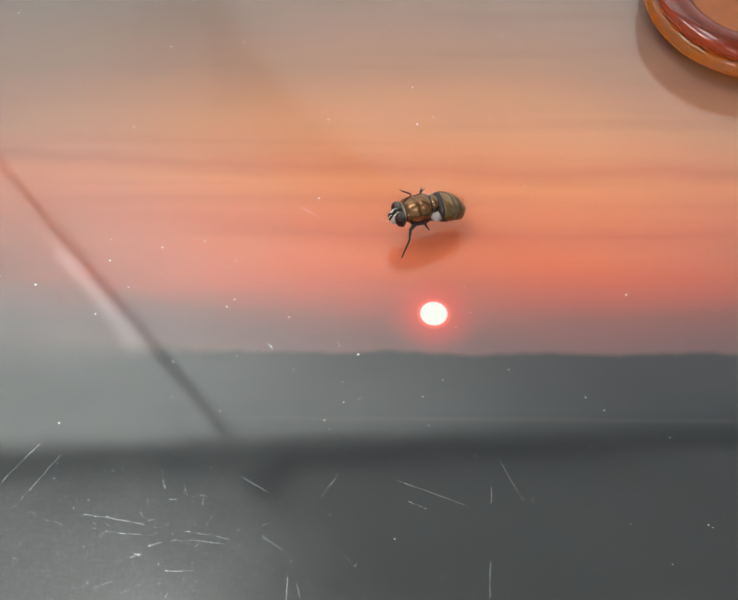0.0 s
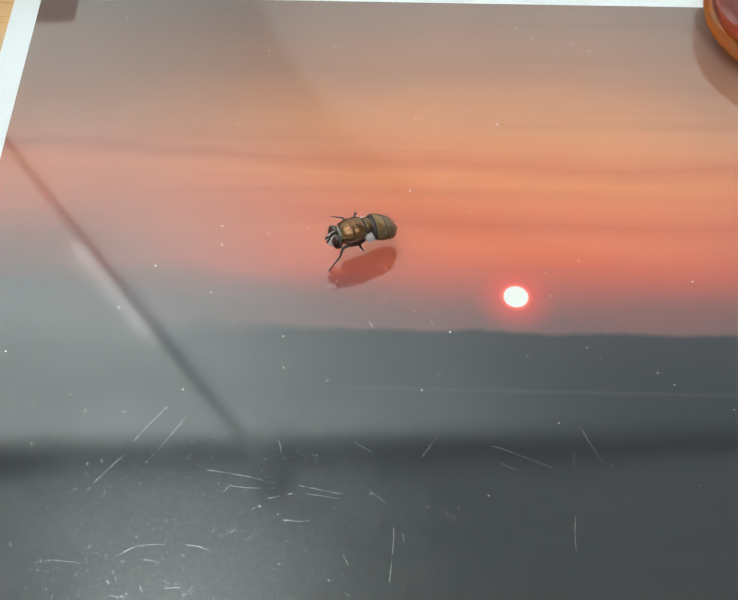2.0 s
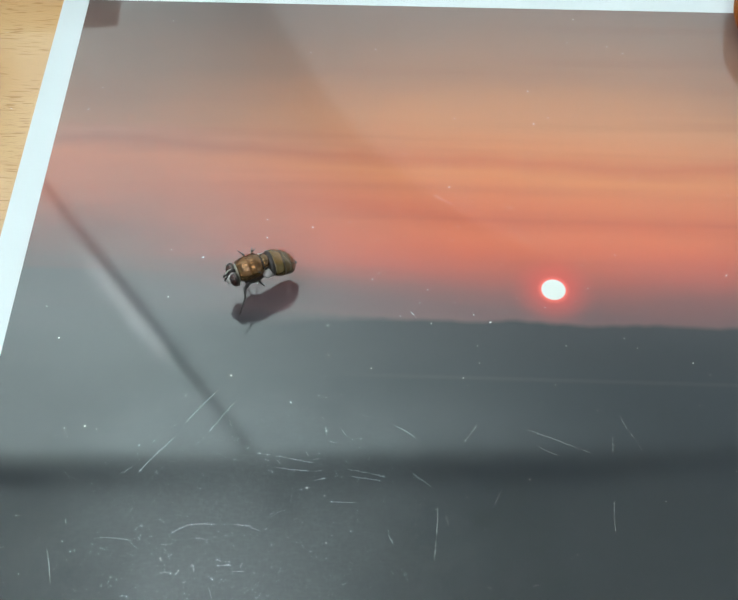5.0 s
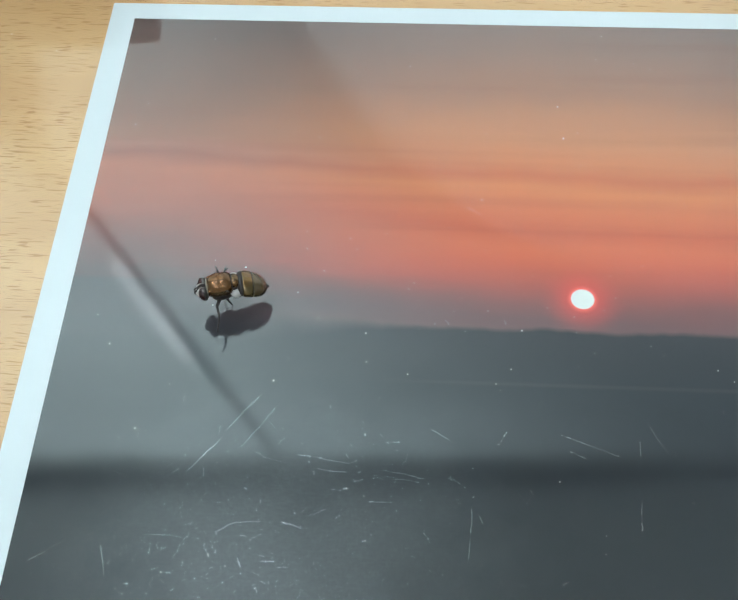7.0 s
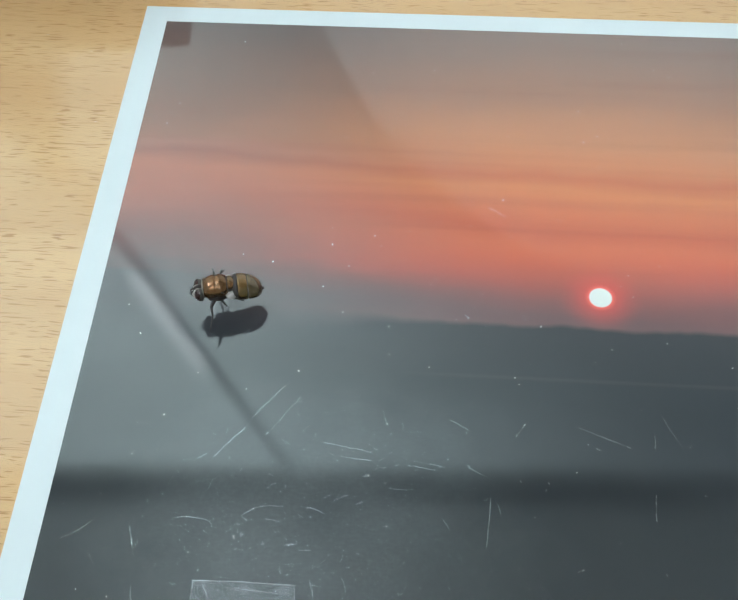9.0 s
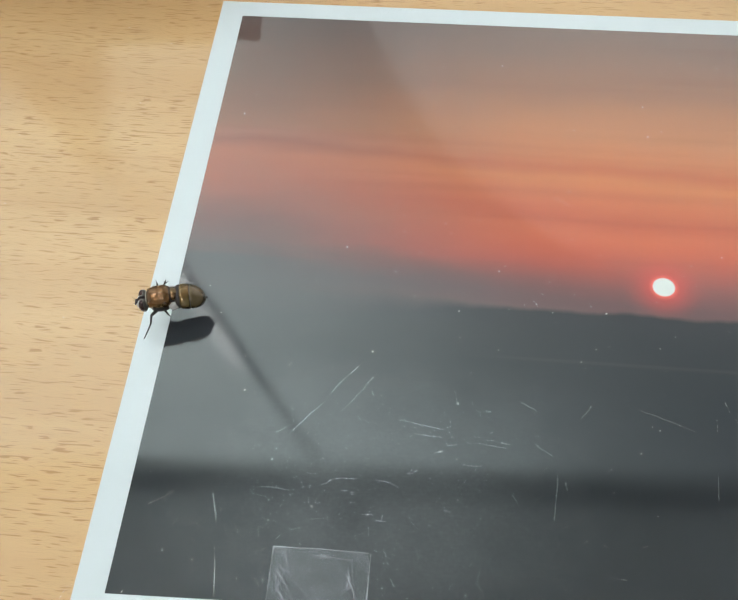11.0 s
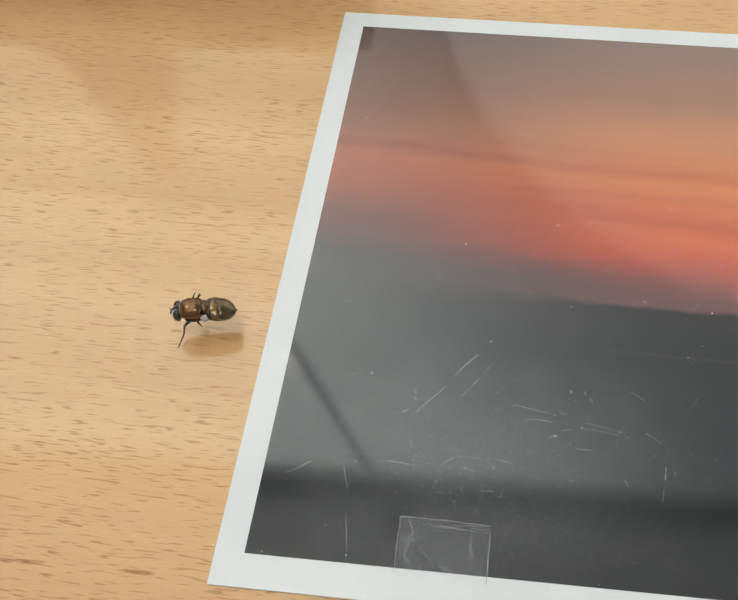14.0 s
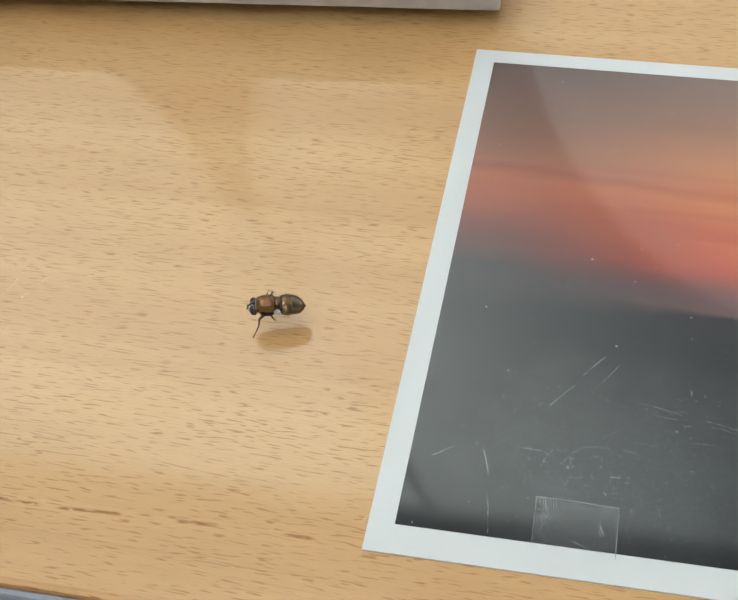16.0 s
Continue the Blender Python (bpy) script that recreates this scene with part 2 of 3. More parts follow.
def cuticle(name, a, b, rough, metal, coat=0.3, grain=0.0):
    """Insect shell: two tones in patches, with a finely pitted gloss."""
    m = Mat(name)
    v = m.coords()
    n = m.noise(v, 420.0, 2, 0.5)
    pit = m.noise(v, 9000.0, 2, 0.6)
    m.set(Base_Color=m.mix(m.span(n, 0.3, 0.7), a, b), Metallic=metal, Roughness=m.span(pit, 0.2, 0.8, rough * 0.7, rough * 1.35), Coat_Weight=coat, Coat_Roughness=0.06)
    if grain:
        m.bump(pit, grain, 0.00004)
    return m.m


def glow(name, colour, strength):
    m = Mat(name)
    m.set(Base_Color=(0.8, 0.8, 0.8), Emission_Color=colour, Emission_Strength=strength)
    return m.m


def round_glow():
    """Pale shell with an added glow, brightest low down."""
    m = Mat("pale_shell")
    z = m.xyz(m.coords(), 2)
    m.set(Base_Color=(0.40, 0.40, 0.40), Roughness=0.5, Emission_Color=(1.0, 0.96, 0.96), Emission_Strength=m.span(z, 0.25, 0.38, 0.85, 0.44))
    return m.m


def glow_backdrop():
    """Backdrop with the wall's glow put in, strongest high up, low down and towards the west."""
    m = Mat("wall_glow")
    v = m.coords()
    n = m.noise(m.scaled(v, (1.2, 1, 1.8)), 1.0, 4)
    x, z = m.xyz(v, 0), m.xyz(v, 2)
    lift = m.math("SUBTRACT", z, 0.9)
    across = m.math("DIVIDE", m.math("SUBTRACT", x, m.math("MULTIPLY_ADD", lift, 0.20, -0.30)), m.math("MAXIMUM", m.math("MULTIPLY_ADD", lift, 0.45, 0.15), 0.1))
    side = m.math("MULTIPLY", m.span(across, -1.0, 1.0, 1.0, 0.15), m.span(x, -2.1, -1.4, 0.75, 1.0))
    up = m.math("MULTIPLY", m.span(z, 1.0, 2.2, 0.50, 1.0), m.span(z, 0.8, 1.3, 1.30, 1.0))
    s = m.math("MULTIPLY", m.math("MULTIPLY", side, up), m.span(n, 0.2, 0.8, 0.85, 1.15))
    m.set(Base_Color=(0.22, 0.20, 0.19), Emission_Color=(0.94, 1.0, 0.98), Emission_Strength=m.math("MULTIPLY", s, BACKGLOW))
    return m.m


M_WOOD = beech()
M_PRINT, M_PAPER = print_colour(), print_paper()
M_GLASS = clear_glass()
M_WALL = plain("painted_wall", (0.66, 0.66, 0.64), 0.8, 0, 0.05, 6.0)
M_CEIL = plain("ceiling_paint", (0.82, 0.82, 0.82), 0.9, 0, 0.03, 6.0)
M_FLOOR = plain("grey_floor", (0.46, 0.48, 0.51), 0.6, 0, 0.15, 30.0)
M_ROD = plain("grey_rod", (0.85, 0.85, 0.83), 0.5, 0, 0.1, 60.0)
M_BLADE = plain("grey_blade", (0.40, 0.39, 0.37), 0.5, 0, 0.1, 60.0)
M_FRAME = plain("dark_frame", (0.06, 0.06, 0.06), 0.5, 0, 0.1, 60.0)
M_METAL = plain("brushed_grey_metal", (0.50, 0.50, 0.49), 0.40, 0.15, 0.08, 250.0)
M_WHITE = round_glow()
M_BAND = plain("grey_edge_band", (0.25, 0.28, 0.32), 0.5, 0, 0.06, 800.0)
M_RUBBER = plain("black_rubber", (0.02, 0.02, 0.02), 0.7, 0, 0.1, 400.0)
M_SCRATCH, M_SCUFF = glint("scratch", 0.23, 0.26), glint("scuff", 0.16, 0.26)
M_EDGE = veil("tape_edge", (0.80, 0.85, 0.90), 0.45, 0.36, 0.7)
M_DUST = plain("pale_dust", (0.80, 0.78, 0.74), 0.8, 0, 0.1, 4000.0)
M_TAPE = veil("clear_tape", (0.78, 0.84, 0.86), 0.075, 0.33, 0.7)
M_AMBER, M_RIM = amber("amber_glass", (0.74, 0.24, 0.008), 0.10), amber("amber_rim", (0.30, 0.040, 0.006), 0.02)
M_BRONZE = cuticle("bronze_cuticle", (0.170, 0.075, 0.017), (0.098, 0.064, 0.020), 0.15, 0.75, 0.6, grain=0.25)
M_OLIVE = cuticle("olive_cuticle", (0.175, 0.098, 0.024), (0.105, 0.088, 0.030), 0.17, 0.60, 0.6, grain=0.2)
M_DUSTED = cuticle("dusted_olive_cuticle", (0.140, 0.106, 0.050), (0.098, 0.070, 0.028), 0.20, 0.50, 0.6, grain=0.2)
M_DARK = cuticle("dark_cuticle", (0.010, 0.006, 0.004), (0.018, 0.011, 0.007), 0.45, 0.0, 0.05)
M_EYE = cuticle("compound_eye", (0.022, 0.007, 0.005), (0.055, 0.016, 0.010), 0.26, 0.0, 0.12, grain=0.3)
M_FACE = cuticle("pale_face", (0.10, 0.085, 0.065), (0.30, 0.28, 0.24), 0.5, 0.0)
M_COLLAR = cuticle("collar_grey", (0.15, 0.135, 0.10), (0.26, 0.24, 0.19), 0.5, 0.0)
M_RIMGREY = cuticle("eye_rim_grey", (0.03, 0.026, 0.02), (0.10, 0.09, 0.07), 0.4, 0.0)
M_WHITISH = cuticle("whitish_face", (0.42, 0.40, 0.36), (0.66, 0.64, 0.60), 0.5, 0.0)
M_LOBE = cuticle("white_lobe", (0.26, 0.24, 0.22), (0.44, 0.42, 0.39), 0.4, 0.0)
M_LAMP = glow("lamp_diffuser", (0.95, 0.98, 1.0), LAMP)
M_STREAK = glow("streak_shine", (1.0, 0.95, 0.95), 4.2)
M_BACKGLOW = glow_backdrop()
for _m in (M_BACKGLOW, M_WHITE, M_STREAK):
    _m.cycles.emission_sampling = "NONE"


# ---------------------------------------------------------------- mesh helpers
def mesh_of(name, bm, mat, smooth=False):
    bmesh.ops.recalc_face_normals(bm, faces=bm.faces)
    return raw_mesh(name, bm, mat, smooth)


def raw_mesh(name, bm, mat, smooth=False):
    me = bpy.data.meshes.new(name)
    for f in bm.faces:
        f.smooth = smooth
    bm.to_mesh(me)
    bm.free()
    me.materials.append(mat)
    return me


def part(name, bm, material, parent, label="", smooth=False):
    ob = new(name, mesh_of(name, bm, material, smooth))
    ob.parent = parent
    if label:
        ob["label"] = label
    return ob


def thing(name, x=0.0, y=0.0, z=0.0, rz=0.0):
    ob = new(name)
    ob.empty_display_size = 0.005
    ob.matrix_basis = pose(x, y, z, 0, 0, rz)
    return ob


def box(x0, x1, y0, y1, z0, z1, bevel=0.0, seg=2, bm=None):
    bm = bm or bmesh.new()
    got = bmesh.ops.create_cube(bm, size=1.0)["verts"]
    for v in got:
        v.co = Vector(((x0 + x1) / 2 + v.co.x * (x1 - x0), (y0 + y1) / 2 + v.co.y * (y1 - y0), (z0 + z1) / 2 + v.co.z * (z1 - z0)))
    if bevel:
        edges = list({e for v in got for e in v.link_edges})
        bmesh.ops.bevel(bm, geom=edges, offset=bevel, segments=seg, affect="EDGES", profile=0.5)
    return bm


def lathe(profile, n=48, bm=None):
    """Turns (radius, z) pairs round the z axis."""
    bm = bm or bmesh.new()
    rings = []
    for r, z in profile:
        if r < 1e-7:
            rings.append([bm.verts.new((0, 0, z))])
        else:
            rings.append([bm.verts.new((r * math.cos(2 * math.pi * k / n), r * math.sin(2 * math.pi * k / n), z)) for k in range(n)])
    for a, b in zip(rings, rings[1:]):
        for k in range(n):
            q = [a[k % len(a)], a[(k + 1) % len(a)], b[(k + 1) % len(b)], b[k % len(b)]]
            q = list(dict.fromkeys(q))
            if len(q) > 2:
                bm.faces.new(q)
    return bm


def body_of(stations, n=28, wob=0.0, seed=0):
    """A closed body along x: stations of (x, half width, half height, centre z)."""
    bm = bmesh.new()
    rings = []
    for x, w, h, cz in stations:
        ring = []
        for k in range(n):
            a = 2 * math.pi * k / n
            p = Vector((x, w * math.cos(a), cz + h * math.sin(a)))
            if wob:
                p += wob * noise.noise_vector(p * 1500 + Vector((seed, 0, 0)))
            ring.append(bm.verts.new(p))
        rings.append(ring)
    for a, b in zip(rings, rings[1:]):
        for k in range(n):
            bm.faces.new((a[k], a[(k + 1) % n], b[(k + 1) % n], b[k]))
    bm.faces.new(rings[0])
    bm.faces.new(rings[-1])
    return bm


def blob(x0, x1, w, h, cz, steps=12, taper=0.0, power=0.5):
    """Stations of a rounded body from x0 to x1."""
    rows = []
    for i in range(steps + 1):
        u = i / steps
        c = math.cos(math.pi * u)
        s = max(0.02, (1 - c * c) ** power)
        k = 1 + taper * (u - 0.5)
        rows.append(((x0 + x1) / 2 - (x1 - x0) / 2 * c, w * s * k, h * s * k, cz))
    return rows


def tube(points, radii, n=8, bm=None):
    """A round, tapering rod through points."""
    bm = bm or bmesh.new()
    pts = [Vector(p) for p in points]
    rings = []
    for i, p in enumerate(pts):
        d = (pts[min(i + 1, len(pts) - 1)] - pts[max(i - 1, 0)]).normalized()
        u = d.cross(Vector((0.13, 0.31, 0.94))).normalized()
        w = d.cross(u)
        rings.append([bm.verts.new(p + radii[i] * (u * math.cos(2 * math.pi * k / n) + w * math.sin(2 * math.pi * k / n))) for k in range(n)])
    for a, b in zip(rings, rings[1:]):
        for k in range(n):
            bm.faces.new((a[k], a[(k + 1) % n], b[(k + 1) % n], b[k]))
    bm.faces.new(rings[0])
    bm.faces.new(rings[-1])
    return bm


def structure(name, bm, mat, label, category):
    return tagged(new(name, mesh_of(name, bm, mat)), label, category, kind="structure")


# ---------------------------------------------------------------- the room
X0, X1, Y0, FLOOR = -2.2, 2.2, -2.6, -0.74
SKEW = 0.045                                     # the wall runs slightly askew to the desk
WX0, WX1, WZ0, WZ1 = -1.60, 1.40, 0.35, 2.318     # the high window


def askew(bm, x0=0.0):
    for v in bm.verts:
        v.co.y += SKEW * (v.co.x + x0)
    return bm


def room():
    structure("floor", box(X0 - 0.1, X1 + 0.1, Y0 - 0.1, NORTH + 0.1, FLOOR - 0.1, FLOOR), M_FLOOR, "pale grey-blue matt floor below the desk", "floor")
    structure("ceiling", box(X0 - 0.1, X1 + 0.1, Y0 - 0.1, NORTH, CEIL, CEIL + 0.1), M_CEIL, "plain off-white painted ceiling", "ceiling")
    th = 0.03
    bm = box(X0, WX0, NORTH, NORTH + th, FLOOR, CEIL)
    box(WX1, X1, NORTH, NORTH + th, FLOOR, CEIL, bm=bm)
    box(WX0, WX1, NORTH, NORTH + th, FLOOR, WZ0, bm=bm)
    box(WX0, WX1, NORTH, NORTH + th, WZ1, CEIL, bm=bm)
    structure("wall_north", askew(bm), M_WALL, "pale grey painted wall with a large window", "wall")
    structure("wall_south", box(X0, X1, Y0 - 0.1, Y0, FLOOR, CEIL), M_WALL, "pale grey painted wall", "wall")
    structure("wall_west", box(X0 - 0.1, X0, Y0, NORTH + 0.12, FLOOR, CEIL), M_WALL, "pale grey painted wall", "wall")
    structure("wall_east", box(X1, X1 + 0.1, Y0, NORTH + 0.12, FLOOR, CEIL), M_WALL, "pale grey painted wall", "wall")
    structure("trim", askew(box(X0, X1, NORTH - 0.03, NORTH, CEIL - 0.042, CEIL, 0.004)), M_FRAME, "dark cornice strip under the ceiling", "trim")
    # made-up window up to the cornice, an opening for the glowing backdrop
    cx = (WX0 + WX1) / 2
    win = tagged(thing("glow_window", cx, NORTH + 0.015, WZ0), "made-up wide tall window with a dark frame before the glowing backdrop", "window", kind="structure")
    for a, b, c, d in ((WX0, WX1, WZ0, WZ0 + 0.03), (WX0, WX0 + 0.03, WZ0 + 0.03, WZ1), (WX1 - 0.03, WX1, WZ0 + 0.03, WZ1)):
        part("window_frame", askew(box(a - cx, b - cx, -0.012, 0.012, c - WZ0, d - WZ0), cx), M_FRAME, win)
    # slanting stay rod before the window
    rod = tagged(thing("stay_rod", -0.236, NORTH - 0.08, 2.20), "grey metal rod slanting across the window, with an added bright strip", "rod")
    ax = Vector((-0.226, 0, -1.0))
    part("bar", tube([(0.026, 0, 0.12), ax * 0.4, ax * 0.88, ax * 0.94, ax * 1.16], [0.010, 0.010, 0.009, 0.006, 0.006], 12), M_ROD, rod, smooth=True)
    part("bracket", box(-0.012, 0.068, -0.04, 0.05, 0.115, 0.16, 0.008), M_FRAME, rod)
    # glowing strip added for the bright highlight along the rod
    off = Vector((-0.019, -0.004, 0))
    part("streak_strip", tube([ax * 0.56 + off, ax * 0.86 + off], [0.011] * 2, 16), M_STREAK, rod, "short glowing strip in place of the highlight beside the rod", smooth=True)
    outline = [(-0.298, -1.13), (-0.282, -1.125), (-0.250, -1.27), (-0.214, -1.40), (-0.195, -1.60), (-0.48, -1.60), (-0.42, -1.41), (-0.362, -1.32), (-0.330, -1.22)]
    bm = bmesh.new()
    front = [bm.verts.new((x, -0.012, z)) for x, z in outline]
    back = [bm.verts.new((x, 0.012, z)) for x, z in outline]
    bm.faces.new(front)
    bm.faces.new(back)
    for k in range(len(outline)):
        n = (k + 1) % len(outline)
        bm.faces.new((front[k], front[n], back[n], back[k]))
    part("blade", bm, M_BLADE, rod, "wide grey tapering lower end").location = (0.015, 0, 0.02)
    # glowing sheet added to give the broad bright reflection
    structure("backdrop", askew(box(-3.5, 3.5, NORTH + 0.25, NORTH + 0.27, -1, 3.6)), M_BACKGLOW, "glowing backdrop in place of the bright upper wall", "sky")
    # ceiling luminaires, each with two diffusers
    lum = tagged(thing("ceiling_light", -0.40, 0.34, CEIL - 0.03), "flat ceiling light with two bright diffusers", "light", "ceiling lights")
    part("housing", box(-0.22, 0.22, -0.24, 0.24, 0.015, 0.03, 0.004), M_METAL, lum)
    part("diffuser", box(-0.19, 0.19, -0.21, -0.06, -0.025, 0.015, 0.008), M_LAMP, lum)
    part("diffuser", box(-0.19, 0.19, 0.06, 0.21, -0.025, 0.015, 0.008), M_LAMP, lum)
    # further copies, added out of view to brighten the desk
    copy_thing(lum, pose(0.35, -1.0, CEIL - 0.03))
    for x, y in ((-1.1, -0.3), (-1.35, 0.30), (-0.5, -1.5), (0.35, -1.9)):
        copy_thing(lum, pose(x, y, CEIL - 0.03))


# ---------------------------------------------------------------- the desk, glass and print
def desk():
    d = tagged(thing("desk", 0, 0, FLOOR), "beech wood desk with a worn front edge under a glass sheet", "desk")
    bm = box(-0.75, 0.75, -0.0122, 0.62, -0.0264, -0.0004, 0.0012, 2)
    for v in bm.verts:
        if v.co.y < 0.1:
            v.co.y += 0.031 * v.co.x
        v.co.z -= FLOOR
    part("desktop", bm, M_WOOD, d)
    bm = box(-0.75, 0.75, -0.0136, -0.0124, -0.0264, -0.0007, 0.0003, 1)
    for v in bm.verts:
        v.co.y += 0.031 * v.co.x
        v.co.z -= FLOOR
    part("edge_band", bm, M_BAND, d, "blue-grey plastic edge band")
    for x in (-0.70, 0.70):
        part("side_panel", box(x - 0.012, x + 0.012, 0.05, 0.58, 0.0, -FLOOR - 0.0264), M_WOOD, d)


def glass_sheet():
    x0, x1, y0, y1, lo = -0.60, 0.60, -0.0117, 0.58, 0.0004
    bm = bmesh.new()
    low = [bm.verts.new(p) for p in ((x0, y0 + 0.031 * x0, lo), (x1, y0 + 0.031 * x1, lo), (x1, y1, lo), (x0, y1, lo))]
    top = [bm.verts.new((v.co.x, v.co.y, GLASS)) for v in low]
    bm.faces.new(low)
    bm.faces.new(top)
    for k in range(4):
        bm.faces.new((low[k], low[(k + 1) % 4], top[(k + 1) % 4], top[k]))
    ob = new("glass_sheet", raw_mesh("glass_sheet", bm, M_GLASS))
    ob.visible_shadow = False
    tagged(ob, "clear scratched glass sheet lying on the desk", "glass sheet")
    return ob


def photo():
    ph = tagged(thing("photograph"), "glossy colour print of a red sunset with a white border", "photograph")
    L, B, T, H, W, S = 0.00372, 0.00428, 0.00331, 0.102, 0.152, 0.030

    def quad(x0, x1, ya, yb, z0, z1):
        bm = box(0, 1, 0, 1, z0, z1)
        for v in bm.verts:
            x = x0 + v.co.x * (x1 - x0)
            lo, hi = ya(x), yb(x)
            v.co.x, v.co.y = x, lo + v.co.y * (hi - lo)
        return bm
    part("paper", quad(0, W, lambda x: S * x, lambda x: H, -0.0004, -0.00004), M_PAPER, ph, "white paper border")
    part("picture", quad(L, W - L, lambda x: B + S * x, lambda x: H - T, -0.0002, 0.0), M_PRINT, ph, "printed sunset with a white sun over a grey ridge")


def scratches(sheet):
    """Scratches, dust and tape on the upper face of the glass."""
    rng = random.Random(5)
    z = GLASS + 0.000016

    def ribbon(bm, pts, w):
        pts = [Vector((x, y, z)) for x, y in pts]
        left, right = [], []
        for i, p in enumerate(pts):
            d = (pts[min(i + 1, len(pts) - 1)] - pts[max(i - 1, 0)]).normalized()
            s = Vector((-d.y, d.x, 0)) * w * (0.25 if i in (0, len(pts) - 1) else rng.uniform(0.5, 1.0)) / 2
            left.append(bm.verts.new(p + s))
            right.append(bm.verts.new(p - s))
        for i in range(len(pts) - 1):
            bm.faces.new((left[i], right[i], right[i + 1], left[i + 1]))

    def stroke(bm, x0, y0, x1, y1, w=0.00012, bow=0.0, n=9, gaps=0.0):
        run = []
        for i in range(n + 1):
            u = i / n
            dx, dy = x1 - x0, y1 - y0
            q = bow * 4 * u * (1 - u)
            run.append((x0 + dx * u - dy * q + rng.gauss(0, 0.00002), y0 + dy * u + dx * q + rng.gauss(0, 0.00002)))
            if rng.random() < gaps:
                if len(run) > 2:
                    ribbon(bm, run, w)
                run = []
        if len(run) > 2:
            ribbon(bm, run, w)
    mm = 0.001
    long_ones = [(26.4, 30.5, 29.7, 34.8), (28.0, 28.1, 31.6, 33.4), (34.6, 27.6, 42.0, 26.3), (36.9, 26.0, 40.3, 25.7), (44.0, 26.1, 49.4, 25.1), (44.7, 25.3, 48.2, 24.8), (61.0, 32.0, 70.8, 28.5), (64.0, 29.5, 67.2, 28.1),
                 (72.7, 30.7, 72.6, 28.7), (73.8, 32.9, 75.7, 29.3), (72.3, 23.4, 72.1, 20.2), (22.4, 25.0, 25.7, 29.1), (14.3, 16.5, 15.4, 12.9), (15.7, 10.0, 16.6, 4.3), (54.0, 21.6, 53.6, 16.4), (26.7, 18.4, 28.2, 19.4), (28.2, 19.4, 31.2, 19.6), (32.9, 19.7, 34.5, 19.5), (34.5, 19.5, 36.0, 18.8), (6.8, 14.3, 10.1, 16.6), (41.0, 24.6, 43.9, 25.3), (42.7, 22.4, 45.7, 22.4), (51.3, 25.8, 53.3, 24.4), (58.2, 31.7, 56.8, 29.6)]
    for a in long_ones:
        bm = bmesh.new()
        stroke(bm, *[c * mm for c in a], w=rng.uniform(0.00008, 0.00014), bow=rng.uniform(-0.03, 0.03), n=18, gaps=0.10)
        part("scratch", bm, M_SCRATCH, sheet)
    short_ones = [(41.7, 31.0, 42.1, 30.1), (50.7, 45.9, 51.4, 44.9), (53.9, 22.0, 54.0, 20.9), (54.8, 21.3, 55.1, 20.1), (37.1, 20.7, 38.2, 21.4), (39.1, 20.2, 39.9, 20.7), (49.3, 31.3, 51.6, 29.9), (48.8, 19.1, 49.5, 18.0),
                  (53.3, 62.9, 55.8, 61.2), (33.3, 19.6, 34.8, 19.4), (34.7, 11.4, 35.4, 9.6), (38.1, 12.1, 38.8, 10.3), (35.7, 8.2, 36.3, 7.1), (19.5, 17.7, 22.9, 17.5), (63.3, 14.0, 64.1, 14.4), (1.3, 5.7, 2.3, 6.9), (-0.5, 2.5, 0.5, 4.5),
                  (0.8, 5.0, 1.6, 6.2), (43.7, 30.6, 44.0, 30.0), (31.3, 31.3, 31.7, 30.7), (29.1, 18.0, 30.9, 17.8), (31.7, 15.2, 33.2, 15.3), (33.4, 14.6, 34.7, 14.7), (34.3, 15.6, 34.1, 15.0), (29.2, 15.5, 29.6, 14.5), (21.6, 25.5, 20.6, 24.8), (39.5, 23.5, 40.6, 23.9), (45.2, 29.5, 46.0, 29.5), (-67.3, 31.6, -65.1, 37.3), (-64.1, 31.1, -60.6, 36.9), (-59.9, 31.2, -56.7, 35.5)]
    for a in short_ones:
        bm = bmesh.new()
        stroke(bm, *[c * mm for c in a], w=0.00009, bow=0.03, n=6)
        part("scratch", bm, M_SCRATCH, sheet)
    # crowds of fine scuffs where the sheet is most rubbed
    bm = bmesh.new()
    crowds = ((0.036, 0.016, 0.013, 0.009, 340, 0.2, 0.9), (0.022, 0.016, 0.004, 0.006, 170, 1.45, 0.35), (0.040, 0.0285, 0.006, 0.003, 50, 0.2, 1.2), (0.033, 0.013, 0.006, 0.004, 130, 0.1, 0.6), (0.050, 0.016, 0.018, 0.009, 70, 0.3, 1.0))
    for cx, cy, sx, sy, count, lean, spread in crowds:
        for _ in range(count):
            x, y = rng.gauss(cx, sx), rng.gauss(cy, sy)
            a, l = rng.gauss(lean, spread), abs(rng.gauss(0.0, 0.00042)) + 0.00005
            if -0.02 < x < 0.12 and -0.008 < y < 0.040:
                stroke(bm, x, y, x + l * math.cos(a), y + l * math.sin(a), rng.uniform(0.00003, 0.00008), rng.uniform(-0.06, 0.06), 3)
    scuff = part("scuff", bm, M_SCUFF, sheet)
    scuff["kind"] = "stuff"
    # specks of dust
    bm = bmesh.new()
